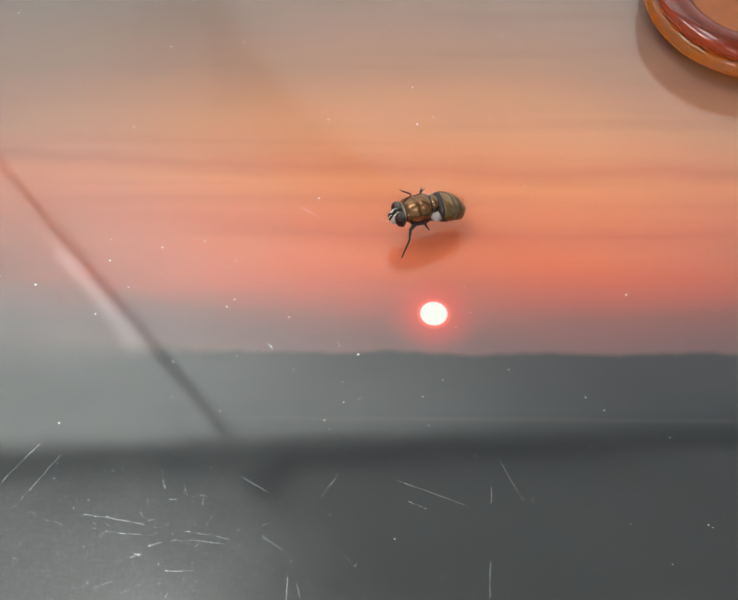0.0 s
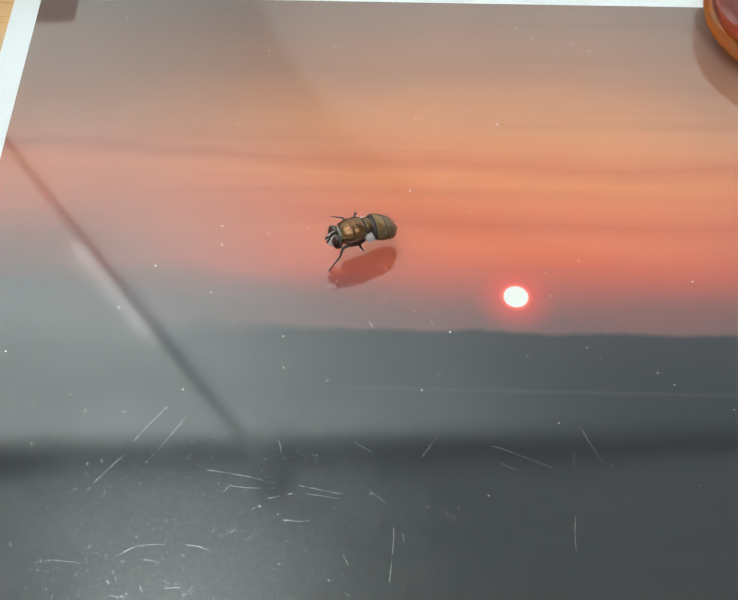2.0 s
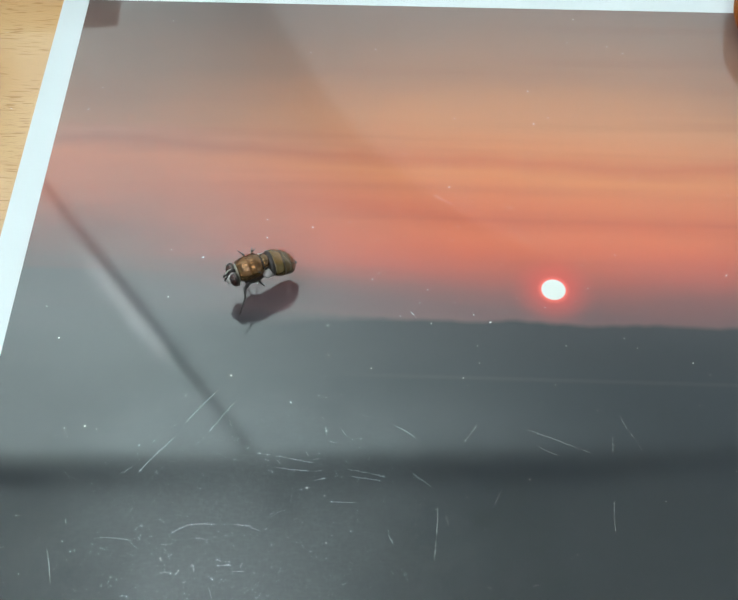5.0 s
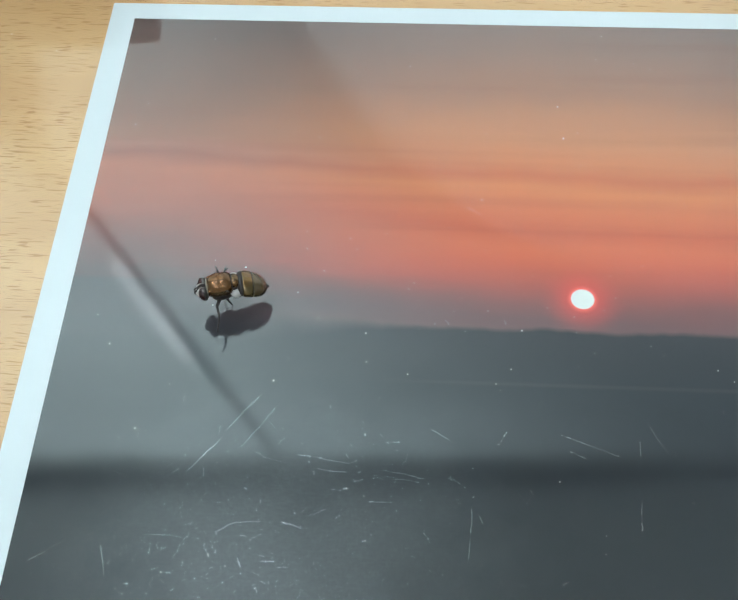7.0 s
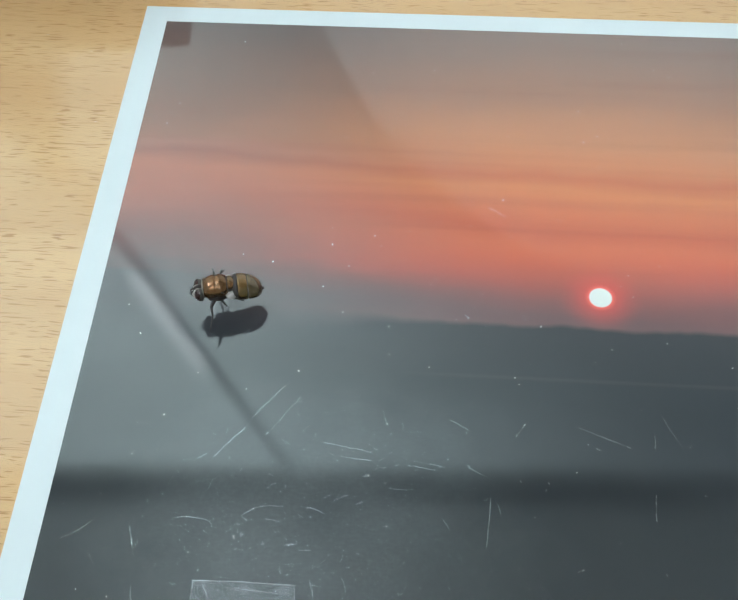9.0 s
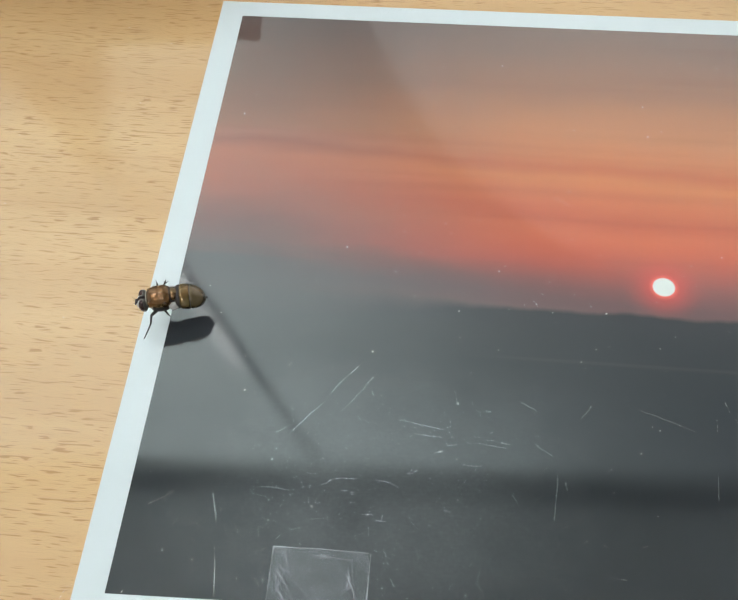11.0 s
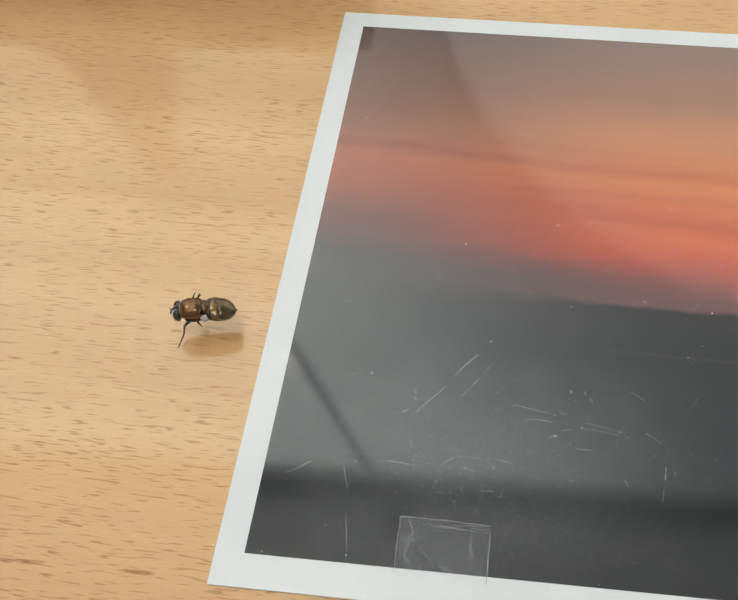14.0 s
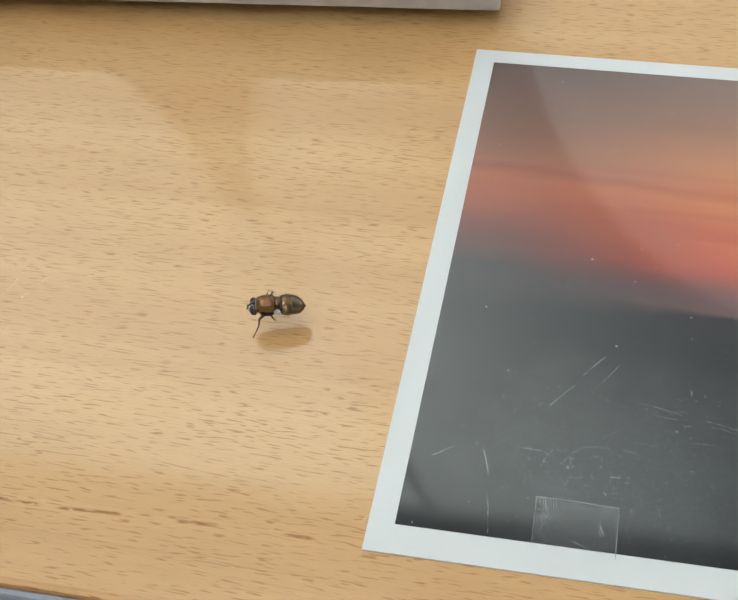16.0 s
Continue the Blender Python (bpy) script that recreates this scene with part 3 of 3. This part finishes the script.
    spots = [(17.1, 92.3), (36.7, 86.8), (45.5, 87.6), (77.0, 89.0), (65.9, 80.5), (33.7, 74.1), (56.1, 75.4), (66.4, 74.8), (68.3, 75.9), (55.4, 64.1), (43.3, 58.3), (46.3, 50.1), (35.8, 52.4), (56.8, 37.3), (31.0, 36.8), (84.2, 38.6),
             (87.9, 51.9), (71.5, 49.6), (75.1, 43.0), (41.7, 39.7), (26.0, 52.6), (62.9, 57.8), (32.8, 49.1), (52.8, 48.9), (8.2, 75.6), (39.7, 55.8), (56.0, 47.2), (51.2, 45.4), (60.0, 44.6), (41.4, 43.6), (10.9, 41.0),
             (78.3, 66.0), (89.9, 63.9), (33.2, 58.4), (33.4, 55.7), (9.4, 79.5), (15.8, 30.1), (38.8, 57.4), (22.6, 46.9), (21.3, 13.7), (26.0, 15.8), (26.1, 15.6), (28.0, 14.6), (40.3, 23.8), (42.2, 23.0), (42.0, 30.4)]
    known = len(spots)
    for _ in range(200):
        spots.append((rng.uniform(-90, 130), rng.uniform(-8, 150)))
    for _ in range(45):
        spots.append((rng.gauss(62, 13), rng.gauss(50, 9)))
    for i, (x, y) in enumerate(spots):
        s = rng.uniform(0.00004, 0.00007) if i < known else rng.uniform(0.00002, 0.000045)
        got = bmesh.ops.create_icosphere(bm, subdivisions=1, radius=s)["verts"]
        a, k = rng.uniform(0, 3.1), rng.choice((1, 1, 1.3, 2.4))
        for v in got:
            p = Vector((v.co.x * k, v.co.y, v.co.z * 0.5))
            p.rotate(Euler((0, 0, a)))
            v.co = p + Vector((x * mm, y * mm, GLASS + s * 0.4))
    d = part("dust", bm, M_DUST, sheet)
    d["kind"] = "stuff"


def tape():
    t = tagged(thing("tape", 0.0279, 0.0071, GLASS, 0.5), "small square of wrinkled clear adhesive tape on the glass", "tape")
    w, h, n = 0.0055, 0.0036, 14
    bm = bmesh.new()
    g = [[bm.verts.new((-w + 2 * w * i / n, -h + 2 * h * j / n, 0.00004 + 0.00004 * noise.noise(Vector((i * 0.7, j * 0.7, 1))))) for j in range(n + 1)] for i in range(n + 1)]
    for i in range(n):
        for j in range(n):
            bm.faces.new((g[i][j], g[i + 1][j], g[i + 1][j + 1], g[i][j + 1]))
    part("film", bm, M_TAPE, t)
    for x0, y0, x1, y1 in ((-w, h, w, h), (w, h, w, -h), (-w, h, -w, -h)):
        bm = tube([(x0, y0, 0.00006), ((x0 + x1) / 2, (y0 + y1) / 2 + 0.0001, 0.00008), (x1, y1, 0.00006)], [0.00005] * 3, 5)
        part("edge", bm, M_EDGE, t)
    for x0, y0, x1, y1 in ((-0.0050, 0.0012, -0.0022, -0.0030), (-0.0048, 0.0014, -0.0030, 0.0004), (-0.0020, 0.0030, 0.0042, 0.0026), (0.0030, 0.0010, 0.0044, -0.0024), (-0.0008, -0.0010, 0.0006, -0.0031),
                           (-0.0054, 0.0022, -0.0040, 0.0008), (-0.0040, 0.0008, -0.0046, -0.0012), (-0.0046, -0.0012, -0.0034, -0.0028), (-0.0036, 0.0004, -0.0010, -0.0018), (-0.0010, -0.0018, 0.0022, -0.0030), (-0.0044, 0.0031, -0.0036, 0.0012), (0.0031, 0.0020, 0.0032, -0.0006)):
        bm = tube([(x0, y0, 0.00007), ((x0 + x1) / 2 + 0.0002, (y0 + y1) / 2, 0.00010), (x1, y1, 0.00007)], [0.00002, 0.00005, 0.00002], 5)
        part("crease", bm, M_EDGE, t)


def amber_dish():
    d = tagged(thing("glass_dish", 0.1084, 0.0949, GLASS), "low round amber glass dish with a thick red-brown rim", "dish")
    mm = 0.001
    pr = [(0, 0.2), (12.7, 0.0), (13.1, 0.08), (13.25, 0.25), (13.2, 0.5), (12.85, 1.05), (12.3, 1.70), (11.2, 1.72), (8.5, 1.3), (4.0, 1.05), (0, 1.0)]
    part("bowl", lathe([(r * mm, z * mm) for r, z in pr], 96), M_AMBER, d, smooth=True)
    pr = [(11.6, 1.78), (12.3, 1.86), (12.65, 2.15), (12.7, 2.6), (12.3, 3.1), (11.6, 3.5), (10.6, 3.7), (9.6, 3.5), (8.9, 3.0), (8.6, 2.3), (8.85, 1.85), (10.0, 1.78), (11.6, 1.78)]
    part("rim", lathe([(r * mm, z * mm) for r, z in pr], 96), M_RIM, d, "red-brown glossy rim", True)


def metal_case():
    c = tagged(thing("metal_case", 0.0033, 0.1094, GLASS, 3.5), "flat grey metal case standing on small feet on the glass", "case")
    part("body", box(-0.26, 0.0, 0.0, 0.16, 0.0008, 0.0110, 0.0005, 3), M_METAL, c)
    part("lid", box(-0.2595, -0.0005, 0.0006, 0.1594, 0.0112, 0.0140, 0.0006, 3), M_METAL, c)
    for x in (-0.245, -0.015):
        for y in (0.015, 0.145):
            bm = lathe([(0, 0), (0.004, 0), (0.0045, 0.0009), (0, 0.0009)], 20)
            ob = part("rubber_foot", bm, M_RUBBER, c)
            ob.location = (x, y, 0)


def pale_round():
    # pale rounded object of unknown kind; its glow is added to show in reflections
    b = tagged(thing("pale_round", 0.274, 0.40, GLASS), "large pale round object with an added glow", "lamp")
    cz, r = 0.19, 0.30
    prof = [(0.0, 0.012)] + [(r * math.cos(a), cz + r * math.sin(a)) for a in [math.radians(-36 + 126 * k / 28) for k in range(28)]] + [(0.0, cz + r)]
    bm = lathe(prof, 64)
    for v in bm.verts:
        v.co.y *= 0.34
    part("pale_shell", bm, M_WHITE, b, smooth=True)
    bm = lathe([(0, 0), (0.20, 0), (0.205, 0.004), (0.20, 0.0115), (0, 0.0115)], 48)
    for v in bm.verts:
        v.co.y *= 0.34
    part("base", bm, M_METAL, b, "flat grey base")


# ---------------------------------------------------------------- the fly
LEGS = {}
ABDOMEN = []


def fly():
    f = tagged(thing("fly", FLY[0][1], FLY[0][2], GLASS, FLY[0][3]), "bronze-brown fly with dark eyes and a banded abdomen", "fly")
    mm = 0.001

    def shift(bm, p):
        for v in bm.verts:
            v.co -= Vector(p) * mm
        return bm

    def ball(c, r, u=24, n=14):
        bm = bmesh.new()
        bmesh.ops.create_uvsphere(bm, u_segments=u, v_segments=n, radius=1.0)
        for v in bm.verts:
            v.co = Vector([(c[k] + v.co[k] * r[k]) * mm for k in range(3)])
        return bm
    # thorax with its cross furrow, front collar, shoulder knobs and the shield behind it
    bm = body_of([(x * mm, w * mm, h * mm, z * mm) for x, w, h, z in (
        (1.58, 0.50, 0.45, 2.20), (1.50, 0.88, 0.80, 2.22), (1.30, 1.18, 1.06, 2.26), (1.00, 1.38, 1.22, 2.32), (0.60, 1.50, 1.32, 2.36), (0.20, 1.55, 1.36, 2.39), (-0.05, 1.55, 1.35, 2.40),
        (-0.17, 1.51, 1.31, 2.40), (-0.25, 1.49, 1.29, 2.40), (-0.33, 1.51, 1.31, 2.40), (-0.45, 1.55, 1.34, 2.40), (-0.80, 1.54, 1.32, 2.40), (-1.15, 1.46, 1.24, 2.40), (-1.45, 1.28, 1.08, 2.40), (-1.65, 1.02, 0.84, 2.40), (-1.74, 0.70, 0.55, 2.40))], 36, 0.00002, 1)
    th = part("thorax", bm, M_BRONZE, f, "shiny coppery bronze thorax", True)
    part("collar", body_of(blob(1.16 * mm, 1.62 * mm, 1.10 * mm, 0.98 * mm, 2.30 * mm, 8), 28), M_COLLAR, th, "pale grey collar", True)
    bm = body_of([(x * mm, w * mm, h * mm, z * mm) for x, w, h, z in ((-1.50, 0.70, 0.40, 2.72), (-1.62, 0.88, 0.60, 2.74), (-1.85, 0.96, 0.66, 2.76), (-2.15, 0.90, 0.62, 2.76), (-2.40, 0.68, 0.48, 2.74), (-2.56, 0.34, 0.24, 2.70))], 24)
    part("scutellum", bm, M_BRONZE, th, "rounded bronze shield", True)
    part("furrow", body_of([(x * mm, w * mm, h * mm, 2.55 * mm) for x, w, h in ((-1.50, 0.9, 0.7), (-1.54, 1.10, 0.84), (-1.66, 1.04, 0.80), (-1.70, 0.8, 0.6))], 28), M_DARK, th, "dark furrow before the shield", True)
    part("waist", body_of(blob(-2.7 * mm, -1.0 * mm, 1.05 * mm, 0.85 * mm, 2.0 * mm, 8), 20), M_DARK, th, smooth=True)
    for s in (-1, 1):
        part("shoulder", ball((1.05, s * 0.98, 2.80), (0.32, 0.26, 0.24), 14, 8), M_BRONZE, th, "bronze shoulder knob", True)
        part("flank", ball((-0.25, s * 1.20, 1.75), (1.25, 0.42, 0.75), 20, 10), M_DARK, th, "dark lower flank", True)
    # abdomen in overlapping segments, bent down towards its tip

    def sag(x):
        return (2.05 + 0.20 * (x + 2.0) - 0.045 * max(0.0, -x - 3.2) ** 2) * mm
    pv = (-2.25, 0.0, 2.0)
    bm = shift(body_of([(x * mm, w * mm, h * mm, sag(x)) for x, w, h in ((-2.10, 0.9, 0.7), (-2.20, 1.3, 1.0), (-2.38, 1.58, 1.16), (-2.62, 1.70, 1.22), (-2.80, 1.66, 1.18), (-2.86, 1.3, 0.9))], 36), pv)
    ab = part("abdomen", bm, M_DARK, f, "dark front segment", True)
    ab.location = Vector(pv) * mm
    ABDOMEN.extend((ab, Vector(pv) * mm))
    segs = [(((-2.74, 1.62, 1.16), (-2.82, 1.74, 1.22), (-3.0, 1.79, 1.25), (-3.4, 1.82, 1.27), (-3.85, 1.79, 1.23), (-3.98, 1.75, 1.20), (-4.03, 1.5, 1.0)), M_OLIVE, "olive-bronze shiny segment"),
            (((-3.90, 1.60, 1.08), (-3.98, 1.71, 1.17), (-4.3, 1.69, 1.15), (-4.7, 1.61, 1.09), (-5.05, 1.46, 0.99), (-5.3, 1.28, 0.87), (-5.52, 1.05, 0.73), (-5.72, 0.74, 0.54), (-5.86, 0.40, 0.32), (-5.92, 0.1, 0.1)), M_DUSTED, "olive end segment with a pale dusting")]
    for st, mat, label in segs:
        part("segment", shift(body_of([(x * mm, w * mm, h * mm, sag(x)) for x, w, h in st], 36, 0.000015, 3), pv), mat, ab, label, True)
    part("band", shift(body_of([((-4.0 + dx) * mm, (1.735 + dw) * mm, (1.19 + dw) * mm, sag(-4.0)) for dx, dw in ((0.10, -0.05), (0.07, 0.02), (-0.04, 0.02), (-0.07, -0.05))], 36), pv), M_DARK, ab, "dark matt band", True)
    part("tip", shift(body_of(blob(-6.12 * mm, -5.7 * mm, 0.24 * mm, 0.20 * mm, 0.97 * mm, 6), 12), pv), M_DARK, ab, "dark pointed tip", True)
    # head: two large eyes with pale margins, a dark stripe between them and a whitish face
    hd = part("head", body_of(blob(1.45 * mm, 2.62 * mm, 1.12 * mm, 0.98 * mm, 1.92 * mm, 10), 28), M_FACE, f, "pale grey face", True)
    part("brow_stripe", body_of([(x * mm, w * mm, h * mm, z * mm) for x, w, h, z in ((1.52, 0.20, 0.5, 2.30), (1.60, 0.30, 0.80, 2.28), (2.0, 0.30, 0.92, 2.22), (2.4, 0.30, 0.80, 2.12), (2.66, 0.22, 0.55, 2.0), (2.72, 0.1, 0.3, 1.95))], 18), M_DARK, hd, "dark stripe between the eyes", True)
    for s in (-1, 1):
        part("eye", ball((1.96, s * 0.76, 2.08), (0.58, 0.72, 0.94)), M_EYE, hd, "large dark brown compound eye", True)
        part("eye_margin", ball((1.80, s * 0.70, 2.04), (0.46, 0.78, 1.00), 20, 12), M_RIMGREY, hd, "pale rim behind the eye", True)
        part("cheek", ball((2.36, s * 0.34, 1.95), (0.34, 0.19, 0.74), 14, 8), M_WHITISH, hd, "silvery cheek line", True)
        part("antenna", tube([(2.55 * mm, s * 0.14 * mm, 2.30 * mm), (2.85 * mm, s * 0.22 * mm, 2.15 * mm), (3.05 * mm, s * 0.26 * mm, 1.75 * mm)], [0.09 * mm, 0.13 * mm, 0.07 * mm], 8), M_DARK, hd, smooth=True)
        part("feeler_bristle", tube([(2.9 * mm, s * 0.24 * mm, 2.05 * mm), (3.15 * mm, s * 0.42 * mm, 2.30 * mm), (3.3 * mm, s * 0.62 * mm, 2.45 * mm)], [0.03 * mm, 0.02 * mm, 0.01 * mm], 5), M_DARK, hd)
        # rounded white lobe under the wing root
        bm = ball((0, 0, 0), (0.72, 0.62, 0.13), 20, 8)
        for v in bm.verts:
            v.co.z -= 0.25 * mm * (v.co.y / (0.62 * mm)) ** 2
        lobe = part("lobe", bm, M_LOBE, th, "small white lobe at the wing root", True)
        lobe.location = (-1.98 * mm, s * 1.32 * mm, 2.10 * mm)
        lobe.rotation_euler = (-s * 0.35, 0.1, s * 0.3)
        ends = ((-1.25, 2.05, 3.15), (-1.55, 1.80, 3.05), (-1.0, 1.75, 3.2)) if s < 0 else ((-1.15, 1.58, 2.80),)
        for x, y, z in ends:
            part("wing_stub", tube([(-0.75 * mm, s * 1.28 * mm, 2.85 * mm), (-1.0 * mm, s * 1.55 * mm, 2.95 * mm), (x * mm, s * y * mm, z * mm)], [0.13 * mm, 0.09 * mm, 0.03 * mm], 6), M_DARK, th, smooth=True)
    part("face_plume", body_of(blob(2.15 * mm, 2.92 * mm, 0.72 * mm, 0.66 * mm, 1.66 * mm, 8), 16, 0.00008, 7), M_WHITISH, hd, "whitish hairy lower face", True)
    part("proboscis", tube([(2.3 * mm, 0, 1.4 * mm), (2.55 * mm, 0, 0.9 * mm)], [0.25 * mm, 0.16 * mm], 10), M_DARK, hd, smooth=True)
    # fine dark hairs on back and abdomen
    rng = random.Random(11)
    for host, cx, cz, rx, ry, rz, count, hair, off in ((th, -0.05, 2.38, 1.5, 1.5, 1.30, 130, 0.32, (0, 0, 0)), (ab, -3.9, 1.72, 1.70, 1.62, 1.10, 130, 0.18, pv)):
        bm = bmesh.new()
        for _ in range(count):
            a, e = rng.uniform(0, 2 * math.pi), rng.uniform(-0.2, 1.3)
            d = Vector((math.cos(e) * math.cos(a), math.cos(e) * math.sin(a), math.sin(e)))
            p = Vector((cx + rx * d.x, ry * d.y, cz + rz * d.z)) * 1.03 * mm
            q = p + (d + Vector((-0.9, 0, 0.1))).normalized() * hair * rng.uniform(0.5, 1.1) * mm
            tube([p - d * 0.1 * mm, q], [0.012 * mm, 0.004 * mm], 3, bm)
        part("bristle", shift(bm, off), M_DARK, host)["kind"] = "stuff"
    # legs: root on the thorax, knee, ankle, foot on the glass
    near = {
        "front": ((0.00, 1.00, 1.50), (0.95, 2.30, 1.60), (1.05, 3.15, 1.00), (1.95, 4.75, 0.05)),
        "middle": ((-0.60, 0.80, 1.30), (-0.65, 1.30, 1.15), (-0.85, 1.45, 0.60), (-1.15, 1.60, 0.05)),
        "hind": ((-1.00, 0.50, 1.15), (-1.80, 0.65, 0.70), (-2.60, 0.70, 0.40), (-3.40, 0.70, 0.06)),
    }
    away = dict(near, front=((0.10, 1.00, 1.60), (-0.05, 2.10, 2.20), (0.10, 3.00, 1.40), (0.30, 4.40, 0.05)))
    for which in near:
        for s in (-1, 1):
            pts = (near if s > 0 else away)[which]
            g = 1.0 if s > 0 else 0.7
            root = Vector((pts[0][0] * mm, s * pts[0][1] * mm, pts[0][2] * mm))
            q = [Vector((p[0] * mm, s * p[1] * mm, p[2] * mm)) - root for p in pts]
            bm = tube([q[0], q[0].lerp(q[1], 0.5), q[1], q[1].lerp(q[2], 0.5), q[2], q[2].lerp(q[3], 0.5), q[3]], [w * g * mm for w in (0.20, 0.25, 0.18, 0.14, 0.12, 0.085, 0.065)], 8)
            leg = part("leg", bm, M_DARK, f, "thin jointed blackish leg", True)
            leg.location = root
            LEGS[which, s] = (leg, root)
    return f


# ---------------------------------------------------------------- movement
def motions():
    turn = []
    for t, x, y, a in FLY:
        turn.append((t, pose(x, y, GLASS, 0, 0, a)))
    walk(FLY_OB, turn)
    # the abdomen hangs at first and is lifted later on
    droop = [(0.0, -12), (4.0, -12), (8.0, -8), (10.5, -2), (11.5, 1), (12.5, 5), (14.0, 6), (16.0, 5)]
    walk(ABDOMEN[0], [(t, pose(*ABDOMEN[1], 0, a, 0)) for t, a in droop])
    # each leg swings about its root; the near front leg as it is seen to
    front_left = [(0.0, 14), (0.2, 6), (0.4, 30), (0.6, 0), (0.8, 18), (1.2, 16), (1.4, 20), (1.6, 0), (1.8, 42), (2.0, 36), (2.2, 0), (2.4, -6), (3.3, -6), (3.6, 4), (3.9, -8), (4.2, 22), (4.6, -10), (5.0, 14), (5.4, -10), (5.8, 14), (6.3, -12), (8.2, -14), (8.6, 12), (9.0, -10), (9.4, 12), (9.8, -8),
                  (10.0, 8), (10.3, -6), (10.6, -4), (10.9, 6), (11.5, 8), (11.8, 2), (12.1, 16), (12.4, 2), (12.8, 8), (13.2, 6), (13.6, 12), (14.0, 0), (14.5, 8), (15.0, 8), (15.5, 6), (16.0, 4)]
    for (which, s), (leg, root) in LEGS.items():
        rows = []
        if (which, s) == ("front", 1):
            rows = [(t, a) for t, a in front_left]
        else:
            ph = {"front": 0.5, "middle": 0.0, "hind": 0.33}[which] + (0 if s > 0 else 0.5)
            t = 0.0
            while t < 16.01:
                x0, x1 = place_at(t - 0.15), place_at(t + 0.15)
                fast = min(1.0, (x1 - x0).length / 0.002)
                rows.append((t, 12 * fast * math.sin(2 * math.pi * (t / 0.9 + ph))))
                t += 0.2
        # forward is towards +x on both sides
        walk(leg, [(t, pose(*root, 0, 0, -s * a)) for t, a in rows])


def place_at(t):
    t = min(max(t, 0.0), 16.0)
    for a, b in zip(FLY, FLY[1:]):
        if a[0] <= t <= b[0]:
            u = (t - a[0]) / (b[0] - a[0])
            return Vector((a[1] + u * (b[1] - a[1]), a[2] + u * (b[2] - a[2]), 0))
    return Vector((FLY[-1][1], FLY[-1][2], 0))


room()
desk()
photo()
SHEET = glass_sheet()
scratches(SHEET)
tape()
amber_dish()
metal_case()
pale_round()
FLY_OB = fly()
motions()
